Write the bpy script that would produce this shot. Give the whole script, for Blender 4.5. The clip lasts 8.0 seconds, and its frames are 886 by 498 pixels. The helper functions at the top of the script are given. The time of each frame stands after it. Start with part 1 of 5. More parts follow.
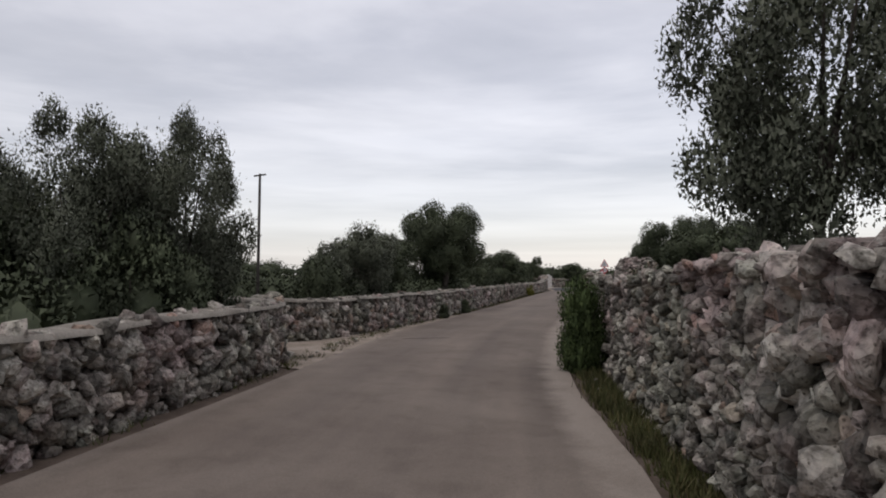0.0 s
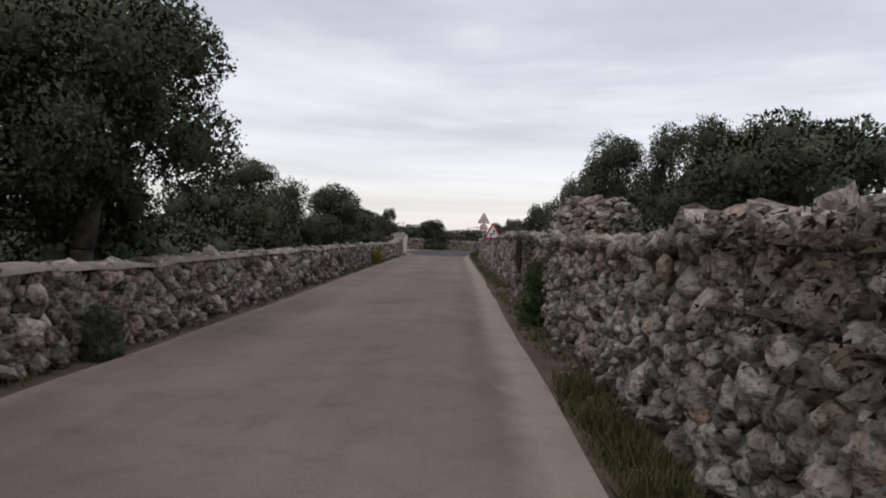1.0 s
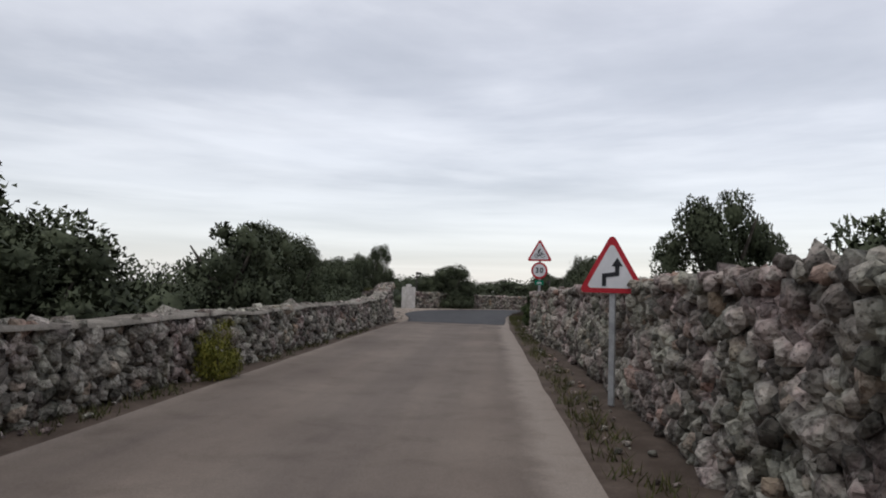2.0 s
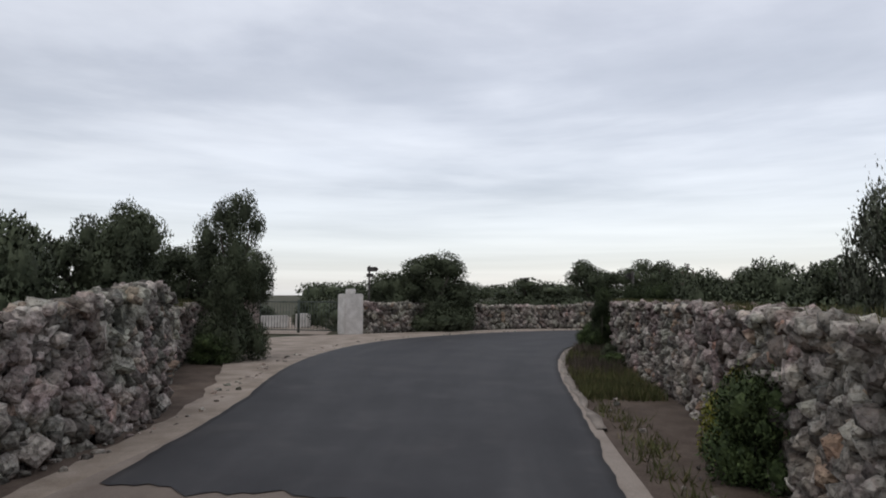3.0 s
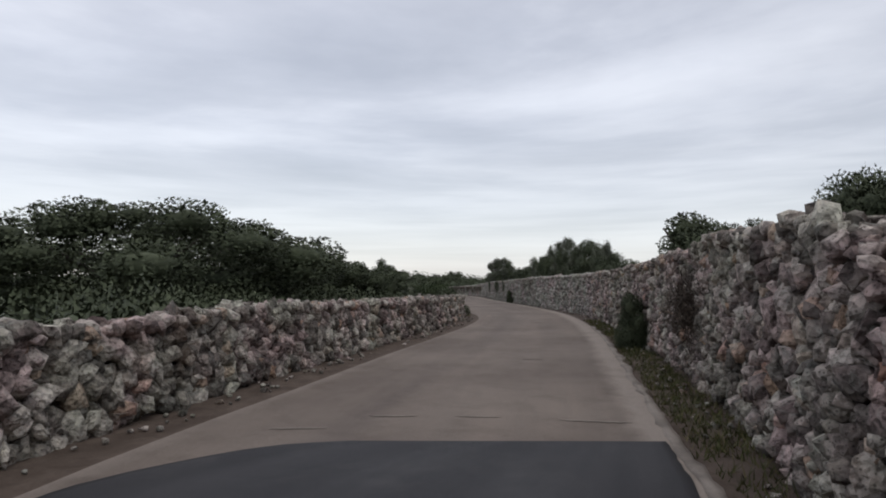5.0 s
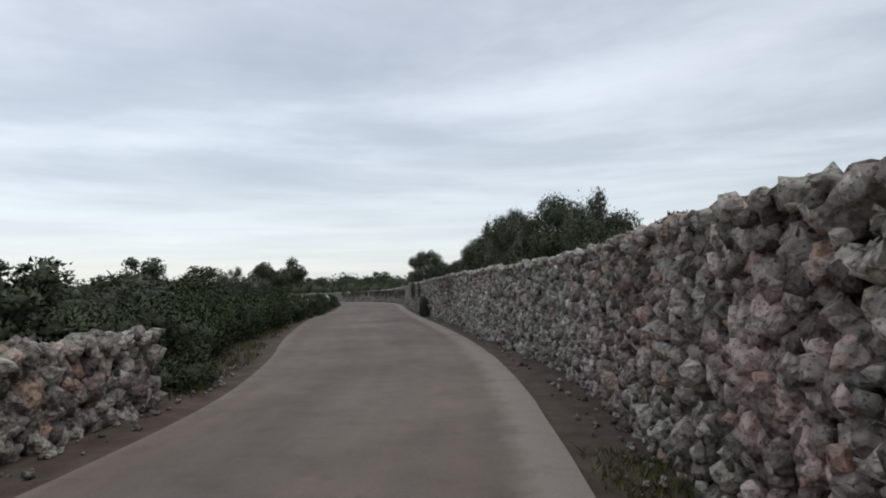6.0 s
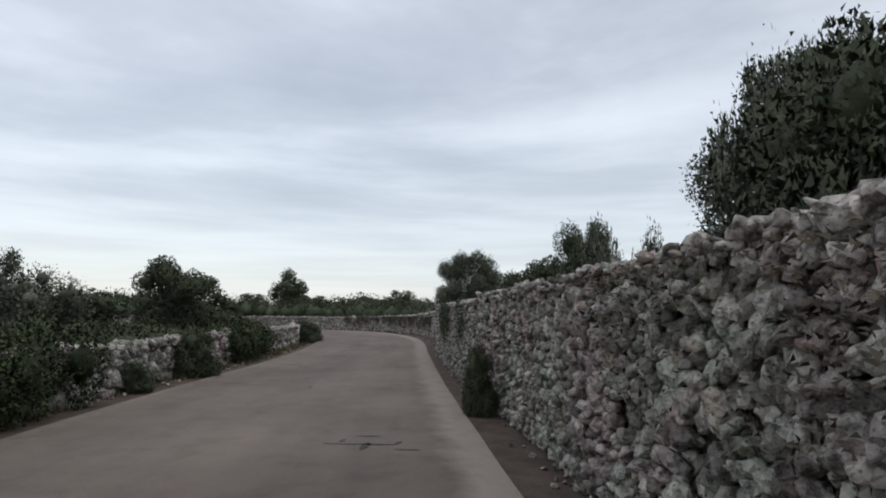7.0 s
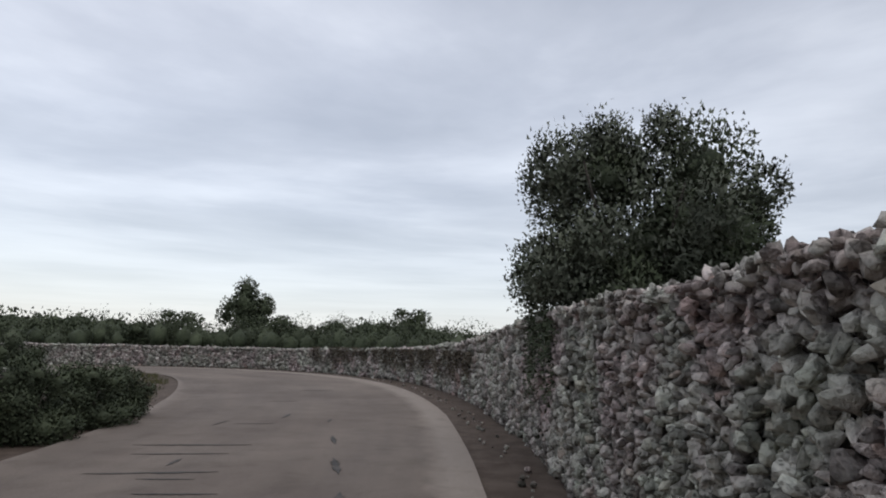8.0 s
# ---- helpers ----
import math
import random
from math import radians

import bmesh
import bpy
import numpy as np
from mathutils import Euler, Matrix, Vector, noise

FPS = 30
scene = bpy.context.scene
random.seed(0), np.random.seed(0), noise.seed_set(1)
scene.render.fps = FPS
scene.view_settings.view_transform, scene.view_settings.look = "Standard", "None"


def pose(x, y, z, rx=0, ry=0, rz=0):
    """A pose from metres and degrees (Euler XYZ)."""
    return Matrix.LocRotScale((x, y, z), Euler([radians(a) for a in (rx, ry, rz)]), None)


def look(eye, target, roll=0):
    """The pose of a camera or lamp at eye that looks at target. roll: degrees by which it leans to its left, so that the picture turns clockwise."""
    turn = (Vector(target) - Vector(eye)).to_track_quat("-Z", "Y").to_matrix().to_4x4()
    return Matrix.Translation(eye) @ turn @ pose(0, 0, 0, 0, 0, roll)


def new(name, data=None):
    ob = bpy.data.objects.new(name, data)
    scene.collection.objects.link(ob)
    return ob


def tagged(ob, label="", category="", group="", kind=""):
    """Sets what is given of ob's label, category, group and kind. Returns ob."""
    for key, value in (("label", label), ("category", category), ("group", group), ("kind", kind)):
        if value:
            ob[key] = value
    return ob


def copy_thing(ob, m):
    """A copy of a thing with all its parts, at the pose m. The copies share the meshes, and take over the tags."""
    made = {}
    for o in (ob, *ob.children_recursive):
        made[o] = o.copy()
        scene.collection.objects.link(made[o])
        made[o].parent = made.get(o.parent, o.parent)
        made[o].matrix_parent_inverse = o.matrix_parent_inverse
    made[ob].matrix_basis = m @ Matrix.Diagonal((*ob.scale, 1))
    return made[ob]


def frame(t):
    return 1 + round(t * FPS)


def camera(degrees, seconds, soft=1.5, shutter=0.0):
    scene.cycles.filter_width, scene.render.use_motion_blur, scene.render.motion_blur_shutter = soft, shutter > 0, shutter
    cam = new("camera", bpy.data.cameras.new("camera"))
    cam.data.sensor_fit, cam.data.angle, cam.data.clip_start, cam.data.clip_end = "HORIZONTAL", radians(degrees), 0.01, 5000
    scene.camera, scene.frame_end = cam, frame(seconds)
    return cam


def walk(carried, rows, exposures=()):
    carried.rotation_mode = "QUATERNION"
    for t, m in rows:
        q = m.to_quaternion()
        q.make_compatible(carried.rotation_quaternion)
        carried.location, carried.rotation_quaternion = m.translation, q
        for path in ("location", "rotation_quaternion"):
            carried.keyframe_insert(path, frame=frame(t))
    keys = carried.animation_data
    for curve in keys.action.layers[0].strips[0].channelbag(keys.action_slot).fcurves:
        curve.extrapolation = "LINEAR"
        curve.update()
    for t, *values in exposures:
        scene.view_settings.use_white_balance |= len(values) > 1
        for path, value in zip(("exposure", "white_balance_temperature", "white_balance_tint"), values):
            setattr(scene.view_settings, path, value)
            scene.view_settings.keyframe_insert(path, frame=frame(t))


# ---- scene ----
cam = camera(68.6, 8.0, soft=1.9)
PATH = [
    (0, look((5.098, -5.124, 1.587), (3.877, -0.279, 1.789), 0.49)),
    (0.2, look((4.366, -1.51, 1.534), (3.255, 3.356, 1.823), 1.68)),
    (0.4, look((3.976, 2.62, 1.525), (3.008, 7.524, 1.629), 2.55)),
    (0.6, look((3.515, 6.811, 1.468), (2.869, 11.769, 1.46), 2.37)),
    (0.8, look((3.1, 11.066, 1.416), (2.863, 16.06, 1.329), 2.19)),
    (1, look((2.954, 15.2, 1.411), (2.864, 20.198, 1.327), 2.3)),
    (1.2, look((3.086, 19.5, 1.418), (2.911, 24.497, 1.457), -0.56)),
    (1.5, look((3.109, 26.1, 1.457), (2.805, 31.087, 1.634), 1.34)),
    (1.7, look((3.145, 30.65, 1.423), (2.812, 35.632, 1.674), 1.97)),
    (2.8, look((3.009, 57.111, 1.539), (2.608, 62.081, 1.902), 0.4)),
    (3, look((2.87, 61.191, 1.575), (2.491, 66.164, 1.93), 0.21)),
    (3.2, look((2.675, 65.095, 1.583), (2.334, 70.072, 1.924), 0.26)),
    (3.5, look((2.617, 70.581, 1.601), (2.941, 75.562, 1.896), 0.76)),
    (3.8, look((3.419, 75.966, 1.573), (5.155, 80.648, 1.812), 0.41)),
    (3.9, look((3.887, 77.69, 1.533), (6.115, 82.156, 1.835), 0.88)),
    (4, look((4.442, 79.316, 1.513), (7.115, 83.528, 1.851), 0.44)),
    (4.1, look((5.072, 80.743, 1.485), (8.176, 84.648, 1.822), 0.22)),
    (4.2, look((5.812, 82.027, 1.5), (9.297, 85.594, 1.855), 0.9)),
    (4.3, look((6.76, 83.291, 1.54), (10.609, 86.466, 1.864), 0.56)),
    (4.4, look((8.095, 84.574, 1.478), (12.208, 87.401, 1.789), 0.52)),
    (4.5, look((9.748, 85.928, 1.514), (14.069, 88.433, 1.751), 0.12)),
    (4.6, look((11.477, 87.107, 1.479), (15.952, 89.328, 1.699), 0.29)),
    (4.7, look((13.201, 87.982, 1.438), (17.75, 90.045, 1.667), 0.44)),
    (4.8, look((14.923, 88.745, 1.419), (19.507, 90.722, 1.697), 1.1)),
    (4.9, look((16.7, 89.58, 1.47), (21.34, 91.42, 1.74), 0.0)),
    (5, look((18.2, 90.3, 1.47), (22.95, 91.83, 1.755), -0.3)),
    (5.1, look((19.78, 90.68, 1.43), (24.57, 92.08, 1.7), -1.0)),
    (5.2, look((21.38, 90.98, 1.39), (26.21, 92.25, 1.64), -1.55)),
    (6.3, look((47.239, 94.351, 1.556), (52.092, 95.517, 1.856), -1.39)),
    (6.5, look((51.765, 95.84, 1.563), (56.57, 97.161, 1.978), -0.36)),
    (7, look((63.376, 99.729, 1.592), (68.147, 101.138, 2.09), 0.6)),
    (7.5, look((75.601, 104.073, 1.496), (80.345, 105.526, 2.11), 0.6)),
    (8, look((87.346, 107.963, 1.469), (92.049, 109.487, 2.221), 1.4)),
]
walk(cam, PATH, [(0, 0.0, 6850, 13), (1.0, 0.0, 6850, 14), (1.5, 0.0, 6700, 10), (1.7, 0.0, 6700, 10), (3.0, 0.0, 6600, 9.5), (4.0, 0.0, 6600, 8.5), (5.2, 0.0, 6600, 10.5), (6.5, 0.0, 6350, 5), (7.2, 0.0, 6450, 8), (8.0, 0.0, 6450, 9)])

# ---- light ----
K = 1.15  # the plan below is drawn in units of 1.15 m

sky_world = bpy.data.worlds.new("overcast_sky")
scene.world = sky_world
sky_world.use_nodes = True


def wire(tree, kind, values=None, **props):
    """A node with its properties and input values; a value may be another node's output."""
    nd = tree.nodes.new(kind)
    for key, value in props.items():
        setattr(nd, key, value)
    for key, value in (values or {}).items():
        if isinstance(value, bpy.types.NodeSocket):
            tree.links.new(value, nd.inputs[key])
        else:
            nd.inputs[key].default_value = value
    return nd


def ramp(tree, fac, stops):
    nd = wire(tree, "ShaderNodeValToRGB", {0: fac})
    els = nd.color_ramp.elements
    while len(els) < len(stops):
        els.new(0.5)
    for el, (at, col) in zip(els, stops):
        el.position = at
        el.color = (*col, 1) if len(col) == 3 else col
    return nd.outputs[0]


def maths(tree, op, a, b=0.0):
    return wire(tree, "ShaderNodeMath", {0: a, 1: b}, operation=op).outputs[0]


def mix_col(tree, fac, a, b, blend="MIX"):
    nd = wire(tree, "ShaderNodeMix", data_type="RGBA", blend_type=blend)
    for key, value in ((0, fac), (6, a), (7, b)):
        if isinstance(value, bpy.types.NodeSocket):
            tree.links.new(value, nd.inputs[key])
        else:
            nd.inputs[key].default_value = value if key == 0 or len(value) == 4 else (*value, 1)
    return nd.outputs[2]


def make_sky():
    nt = sky_world.node_tree
    nt.nodes.clear()
    sky = wire(nt, "ShaderNodeTexSky", sky_type="NISHITA", sun_disc=False, sun_elevation=radians(55), sun_rotation=radians(30))
    co = wire(nt, "ShaderNodeTexCoord").outputs["Generated"]
    sep = wire(nt, "ShaderNodeSeparateXYZ", {0: co})
    up = maths(nt, "MAXIMUM", sep.outputs[2], 0.0)
    # a flat cloud deck seen from below
    deck = maths(nt, "DIVIDE", 1.15, maths(nt, "ADD", up, 0.13))
    bent = wire(nt, "ShaderNodeCombineXYZ", {0: maths(nt, "MULTIPLY", sep.outputs[0], 1.5), 1: maths(nt, "MULTIPLY", sep.outputs[1], 1.5), 2: deck})
    big = wire(nt, "ShaderNodeTexNoise", {"Vector": bent.outputs[0], "Scale": 0.95, "Detail": 7.0, "Roughness": 0.54, "Distortion": 0.2})
    cloud = ramp(nt, big.outputs["Fac"], ((0.34, (0.41, 0.415, 0.445)), (0.46, (0.50, 0.505, 0.54)), (0.55, (0.61, 0.615, 0.65)), (0.66, (0.71, 0.717, 0.755))))
    puff = wire(nt, "ShaderNodeTexNoise", {"Vector": bent.outputs[0], "Scale": 2.6, "Detail": 5.0, "Roughness": 0.5, "Distortion": 0.2})
    cloud = mix_col(nt, 1.0, cloud, ramp(nt, puff.outputs["Fac"], ((0.30, (0.945, 0.95, 0.96)), (0.70, (1.055, 1.055, 1.05)))), "MULTIPLY")
    low = ramp(nt, up, ((0.0, (1, 1, 1)), (0.06, (0.75, 0.75, 0.75)), (0.17, (0, 0, 0))))
    hazy = mix_col(nt, maths(nt, "MULTIPLY", low, 0.7), cloud, (0.66, 0.68, 0.725))
    dim = mix_col(nt, 0.04, hazy, sky.outputs[0])
    back = wire(nt, "ShaderNodeBackground", {0: dim, 1: 0.98})
    out = wire(nt, "ShaderNodeOutputWorld", {0: back.outputs[0]})


make_sky()
sun = new("sun", bpy.data.lights.new("sun", "SUN"))
sun.data.energy, sun.data.angle, sun.data.color = 0.7, radians(50), (1.0, 0.97, 0.93)
sun.matrix_world = look((30, 10, 60), (30 + 12, 10 + 22, 0))


# ---- materials ----
def material(name, build, rough=0.9, bump=0.0, metal=0.0):
    """A surface whose colour (and the height for its relief) come from build(tree, object coordinates)."""
    mat = bpy.data.materials.new(name)
    mat.use_nodes = True
    nt = mat.node_tree
    bsdf = nt.nodes["Principled BSDF"]
    co = wire(nt, "ShaderNodeTexCoord").outputs["Object"]
    made = build(nt, co)
    col, height = made if isinstance(made, tuple) else (made, None)
    nt.links.new(col, bsdf.inputs["Base Color"])
    bsdf.inputs["Roughness"].default_value = rough
    bsdf.inputs["Metallic"].default_value = metal
    bsdf.inputs["Specular IOR Level"].default_value = 0.25
    if height is not None and bump:
        b = wire(nt, "ShaderNodeBump", {"Height": height, "Strength": bump, "Distance": 0.03})
        nt.links.new(b.outputs[0], bsdf.inputs["Normal"])
    return mat


def noise_tex(nt, co, scale, detail=5.0, rough=0.6, distort=0.0):
    return wire(nt, "ShaderNodeTexNoise", {"Vector": co, "Scale": scale, "Detail": detail, "Roughness": rough, "Distortion": distort}).outputs["Fac"]


def stone_mat(name, low, mid, high, warm, island=False):
    def build(nt, co):
        geo = wire(nt, "ShaderNodeNewGeometry")
        world = wire(nt, "ShaderNodeMapping", {0: geo.outputs["Position"]}).outputs[0]
        pick = geo.outputs["Random Per Island"] if island else wire(nt, "ShaderNodeObjectInfo").outputs["Random"]
        tone = ramp(nt, pick, ((0.0, low), (0.45, mid), (0.9, high), (1.0, warm)))
        tint = ramp(nt, noise_tex(nt, world, 0.8, 4.0, 0.65, 0.8), ((0.36, (0.95, 1.02, 0.93)), (0.5, (1.0, 0.99, 0.97)), (0.64, (1.12, 0.96, 1.0))))
        col = mix_col(nt, 1.0, tone, tint, "MULTIPLY")
        spots = ramp(nt, noise_tex(nt, world, 10.0, 5.0, 0.62, 0.3), ((0.36, (0.22, 0.21, 0.20)), (0.48, (0.9, 0.9, 0.9)), (0.66, (1.45, 1.44, 1.41))))
        col = mix_col(nt, 0.8, col, spots, "MULTIPLY")
        lichen = ramp(nt, noise_tex(nt, world, 4.0, 8.0, 0.75, 0.6), ((0.54, (0, 0, 0)), (0.64, (1, 1, 1))))
        col = mix_col(nt, maths(nt, "MULTIPLY", lichen, 0.4), col, (0.40, 0.405, 0.36))
        rust = ramp(nt, noise_tex(nt, world, 1.3, 5.0, 0.65), ((0.56, (0, 0, 0)), (0.72, (1, 1, 1))))
        col = mix_col(nt, maths(nt, "MULTIPLY", rust, 0.4), col, (0.25, 0.165, 0.115))
        lump = noise_tex(nt, world, 8.0, 5.0, 0.6, 0.2)
        pits = wire(nt, "ShaderNodeTexVoronoi", {"Vector": world, "Scale": 17.0, "Randomness": 1.0}).outputs["Distance"]
        # dark dots: the shade inside small karst holes, put into the stone's colour
        hole_shade = ramp(nt, wire(nt, "ShaderNodeTexVoronoi", {"Vector": world, "Scale": 26.0, "Randomness": 1.0}).outputs["Distance"], ((0.13, (0.2, 0.19, 0.18)), (0.27, (1, 1, 1))))
        col = mix_col(nt, 0.75, col, hole_shade, "MULTIPLY")
        return col, maths(nt, "ADD", maths(nt, "MULTIPLY", lump, 2.4), maths(nt, "MULTIPLY", pits, 1.4))

    mat = material(name, build, 0.95, 1.0)
    return mat


DARK_STONE = ((0.10, 0.092, 0.082), (0.265, 0.24, 0.215), (0.50, 0.462, 0.42), (0.34, 0.245, 0.195))
PALE_STONE = ((0.11, 0.096, 0.088), (0.29, 0.256, 0.23), (0.55, 0.50, 0.455), (0.38, 0.26, 0.19))
GREY_STONE = ((0.17, 0.161, 0.147), (0.385, 0.365, 0.335), (0.58, 0.558, 0.515), (0.38, 0.315, 0.275))
STONE = stone_mat("weathered_limestone", *DARK_STONE)
STONE_MASS = stone_mat("weathered_limestone_mass", *DARK_STONE, True)
STONE_PALE = stone_mat("pale_limestone", *PALE_STONE)
STONE_PALE_MASS = stone_mat("pale_limestone_mass", *PALE_STONE, True)
STONE_GREY = stone_mat("lichen_grey_limestone", *GREY_STONE)
STONE_GREY_MASS = stone_mat("lichen_grey_limestone_mass", *GREY_STONE, True)


def two_tone(name, a, b, scale, rough=0.9, bump=0.3, fine=40.0, spread=(0.4, 0.62), fine_amount=0.5):
    def build(nt, co):
        world = wire(nt, "ShaderNodeNewGeometry").outputs["Position"]
        col = mix_col(nt, ramp(nt, noise_tex(nt, world, scale), ((spread[0], (0, 0, 0)), (spread[1], (1, 1, 1)))), a, b)
        grain = noise_tex(nt, world, fine, 6.0, 0.75)
        col = mix_col(nt, fine_amount, col, ramp(nt, grain, ((0.3, (0.55, 0.55, 0.55)), (0.7, (1.35, 1.35, 1.35)))), "MULTIPLY")
        return col, grain

    return material(name, build, rough, bump)


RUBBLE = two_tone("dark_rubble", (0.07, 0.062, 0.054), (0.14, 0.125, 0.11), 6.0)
SOIL = two_tone("dry_soil", (0.085, 0.062, 0.048), (0.13, 0.098, 0.078), 2.2, bump=0.6, fine=30.0)
GROUND = two_tone("scrubland", (0.035, 0.042, 0.02), (0.085, 0.07, 0.042), 0.5, bump=0.5, fine=12.0)
GRAVEL = two_tone("pale_gravel", (0.25, 0.205, 0.165), (0.37, 0.31, 0.26), 1.3, bump=0.6, fine=55.0)
KERB = two_tone("pale_concrete", (0.19, 0.163, 0.14), (0.29, 0.25, 0.215), 2.0, bump=0.4, fine=60.0)
MORTAR = two_tone("weathered_mortar", (0.20, 0.18, 0.155), (0.33, 0.30, 0.26), 2.2, bump=0.6, fine=22.0, spread=(0.38, 0.62), fine_amount=0.6)
PLASTER = two_tone("worn_white_plaster", (0.52, 0.49, 0.46), (0.66, 0.63, 0.60), 2.5, bump=0.2)
BARK = two_tone("grey_bark", (0.05, 0.042, 0.035), (0.11, 0.095, 0.08), 7.0, bump=0.8)
WOOD = two_tone("dark_wet_wood", (0.045, 0.04, 0.037), (0.085, 0.078, 0.072), 5.0, bump=0.4)
STEEL = two_tone("galvanised_steel", (0.30, 0.31, 0.32), (0.40, 0.41, 0.42), 6.0, rough=0.5, bump=0.05)
IRON = two_tone("painted_iron", (0.05, 0.065, 0.055), (0.09, 0.10, 0.09), 5.0, rough=0.6, bump=0.1)
TAR = two_tone("black_tar", (0.06, 0.055, 0.052), (0.10, 0.088, 0.08), 3.0, rough=0.8, bump=0.2)
SIGN_RED = two_tone("sign_red", (0.42, 0.02, 0.03), (0.5, 0.03, 0.045), 3.0, rough=0.5, bump=0.02, fine_amount=0.1)
SIGN_WHITE = two_tone("sign_white", (0.66, 0.66, 0.68), (0.74, 0.74, 0.76), 3.0, rough=0.5, bump=0.02, fine_amount=0.1)
SIGN_BLACK = two_tone("sign_black", (0.02, 0.02, 0.025), (0.03, 0.03, 0.035), 3.0, rough=0.5, bump=0.02, fine_amount=0.1)
SIGN_GREEN = two_tone("sign_green", (0.0, 0.17, 0.09), (0.0, 0.21, 0.11), 3.0, rough=0.5, bump=0.02, fine_amount=0.1)


def old_asphalt(nt, co):
    world = wire(nt, "ShaderNodeNewGeometry").outputs["Position"]
    col = mix_col(nt, ramp(nt, noise_tex(nt, world, 0.3, 4.0), ((0.35, (0, 0, 0)), (0.65, (1, 1, 1)))), (0.158, 0.127, 0.108), (0.218, 0.180, 0.153))
    across = wire(nt, "ShaderNodeUVMap").outputs["UV"]
    track = noise_tex(nt, wire(nt, "ShaderNodeMapping", {0: across, 3: (4.5, 0.05, 1.0)}).outputs[0], 1.0, 5.0, 0.6)
    col = mix_col(nt, 0.9, col, ramp(nt, track, ((0.33, (0.82, 0.82, 0.83)), (0.5, (0.98, 0.98, 0.97)), (0.66, (1.13, 1.12, 1.10)))), "MULTIPLY")
    side = wire(nt, "ShaderNodeSeparateXYZ", {0: across}).outputs[0]
    frayed = maths(nt, "ADD", side, maths(nt, "MULTIPLY", maths(nt, "SUBTRACT", noise_tex(nt, world, 1.8, 5.0, 0.65), 0.5), 0.10))
    col = mix_col(nt, ramp(nt, frayed, ((0.0, (0.45, 0.45, 0.45)), (0.05, (0, 0, 0)), (0.885, (0, 0, 0)), (0.94, (0.85, 0.85, 0.85)))), col, (0.335, 0.285, 0.245))
    worn = ramp(nt, noise_tex(nt, world, 1.6, 6.0, 0.65, 0.4), ((0.5, (1, 1, 1)), (0.7, (0.76, 0.75, 0.74))))
    col = mix_col(nt, 0.8, col, worn, "MULTIPLY")
    grain = noise_tex(nt, world, 70.0, 5.0, 0.8)
    col = mix_col(nt, 0.6, col, ramp(nt, grain, ((0.3, (0.55, 0.55, 0.55)), (0.7, (1.35, 1.35, 1.35)))), "MULTIPLY")
    return col, grain


def new_asphalt(nt, co):
    world = wire(nt, "ShaderNodeNewGeometry").outputs["Position"]
    col = mix_col(nt, ramp(nt, noise_tex(nt, world, 0.5, 4.0), ((0.35, (0, 0, 0)), (0.65, (1, 1, 1)))), (0.028, 0.027, 0.030), (0.042, 0.041, 0.044))
    across = wire(nt, "ShaderNodeUVMap").outputs["UV"]
    track = noise_tex(nt, wire(nt, "ShaderNodeMapping", {0: across, 3: (7.0, 0.06, 1.0)}).outputs[0], 1.0, 5.0, 0.6)
    col = mix_col(nt, 0.8, col, ramp(nt, track, ((0.34, (0.72, 0.72, 0.73)), (0.5, (1, 1, 1)), (0.66, (1.35, 1.33, 1.3)))), "MULTIPLY")
    dust = ramp(nt, noise_tex(nt, world, 1.1, 6.0, 0.7, 0.3), ((0.52, (0, 0, 0)), (0.75, (1, 1, 1))))
    col = mix_col(nt, maths(nt, "MULTIPLY", dust, 0.35), col, (0.10, 0.092, 0.088))
    grain = noise_tex(nt, world, 110.0, 4.0, 0.8)
    col = mix_col(nt, 0.5, col, ramp(nt, grain, ((0.3, (0.6, 0.6, 0.6)), (0.7, (1.35, 1.35, 1.35)))), "MULTIPLY")
    return col, grain


OLD_ASPHALT = material("worn_brown_asphalt", old_asphalt, 0.88, 0.35)
NEW_ASPHALT = material("fresh_black_asphalt", new_asphalt, 0.7, 0.3)


def leaf_mat(name, dark, light, pale):
    def build(nt, co):
        geo = wire(nt, "ShaderNodeNewGeometry")
        tone = ramp(nt, geo.outputs["Random Per Island"], ((0.0, dark), (0.6, light), (1.0, pale)))
        clump = ramp(nt, noise_tex(nt, geo.outputs["Position"], 1.3, 3.0), ((0.35, (0.6, 0.6, 0.6)), (0.65, (1.25, 1.25, 1.2))))
        return mix_col(nt, 0.8, tone, clump, "MULTIPLY")

    return material(name, build, 0.75)


LEAF_DARK = leaf_mat("dark_evergreen_leaves", (0.05, 0.062, 0.036), (0.07, 0.084, 0.048), (0.1, 0.116, 0.07))
LEAF_OLIVE = leaf_mat("wild_olive_leaves", (0.07, 0.08, 0.055), (0.11, 0.12, 0.085), (0.17, 0.18, 0.14))
LEAF_FRESH = leaf_mat("fresh_green_leaves", (0.034, 0.052, 0.019), (0.055, 0.08, 0.028), (0.105, 0.143, 0.052))
LEAF_BRAMBLE = leaf_mat("dark_bramble_leaves", (0.022, 0.031, 0.014), (0.036, 0.05, 0.021), (0.082, 0.108, 0.044))
LEAF_YELLOW = leaf_mat("yellow_green_leaves", (0.09, 0.10, 0.02), (0.17, 0.17, 0.03), (0.28, 0.25, 0.05))
GRASS = leaf_mat("verge_grass", (0.05, 0.06, 0.02), (0.09, 0.095, 0.035), (0.17, 0.14, 0.07))
DRY_TWIG = leaf_mat("dry_twigs", (0.05, 0.038, 0.03), (0.09, 0.07, 0.055), (0.14, 0.11, 0.09))


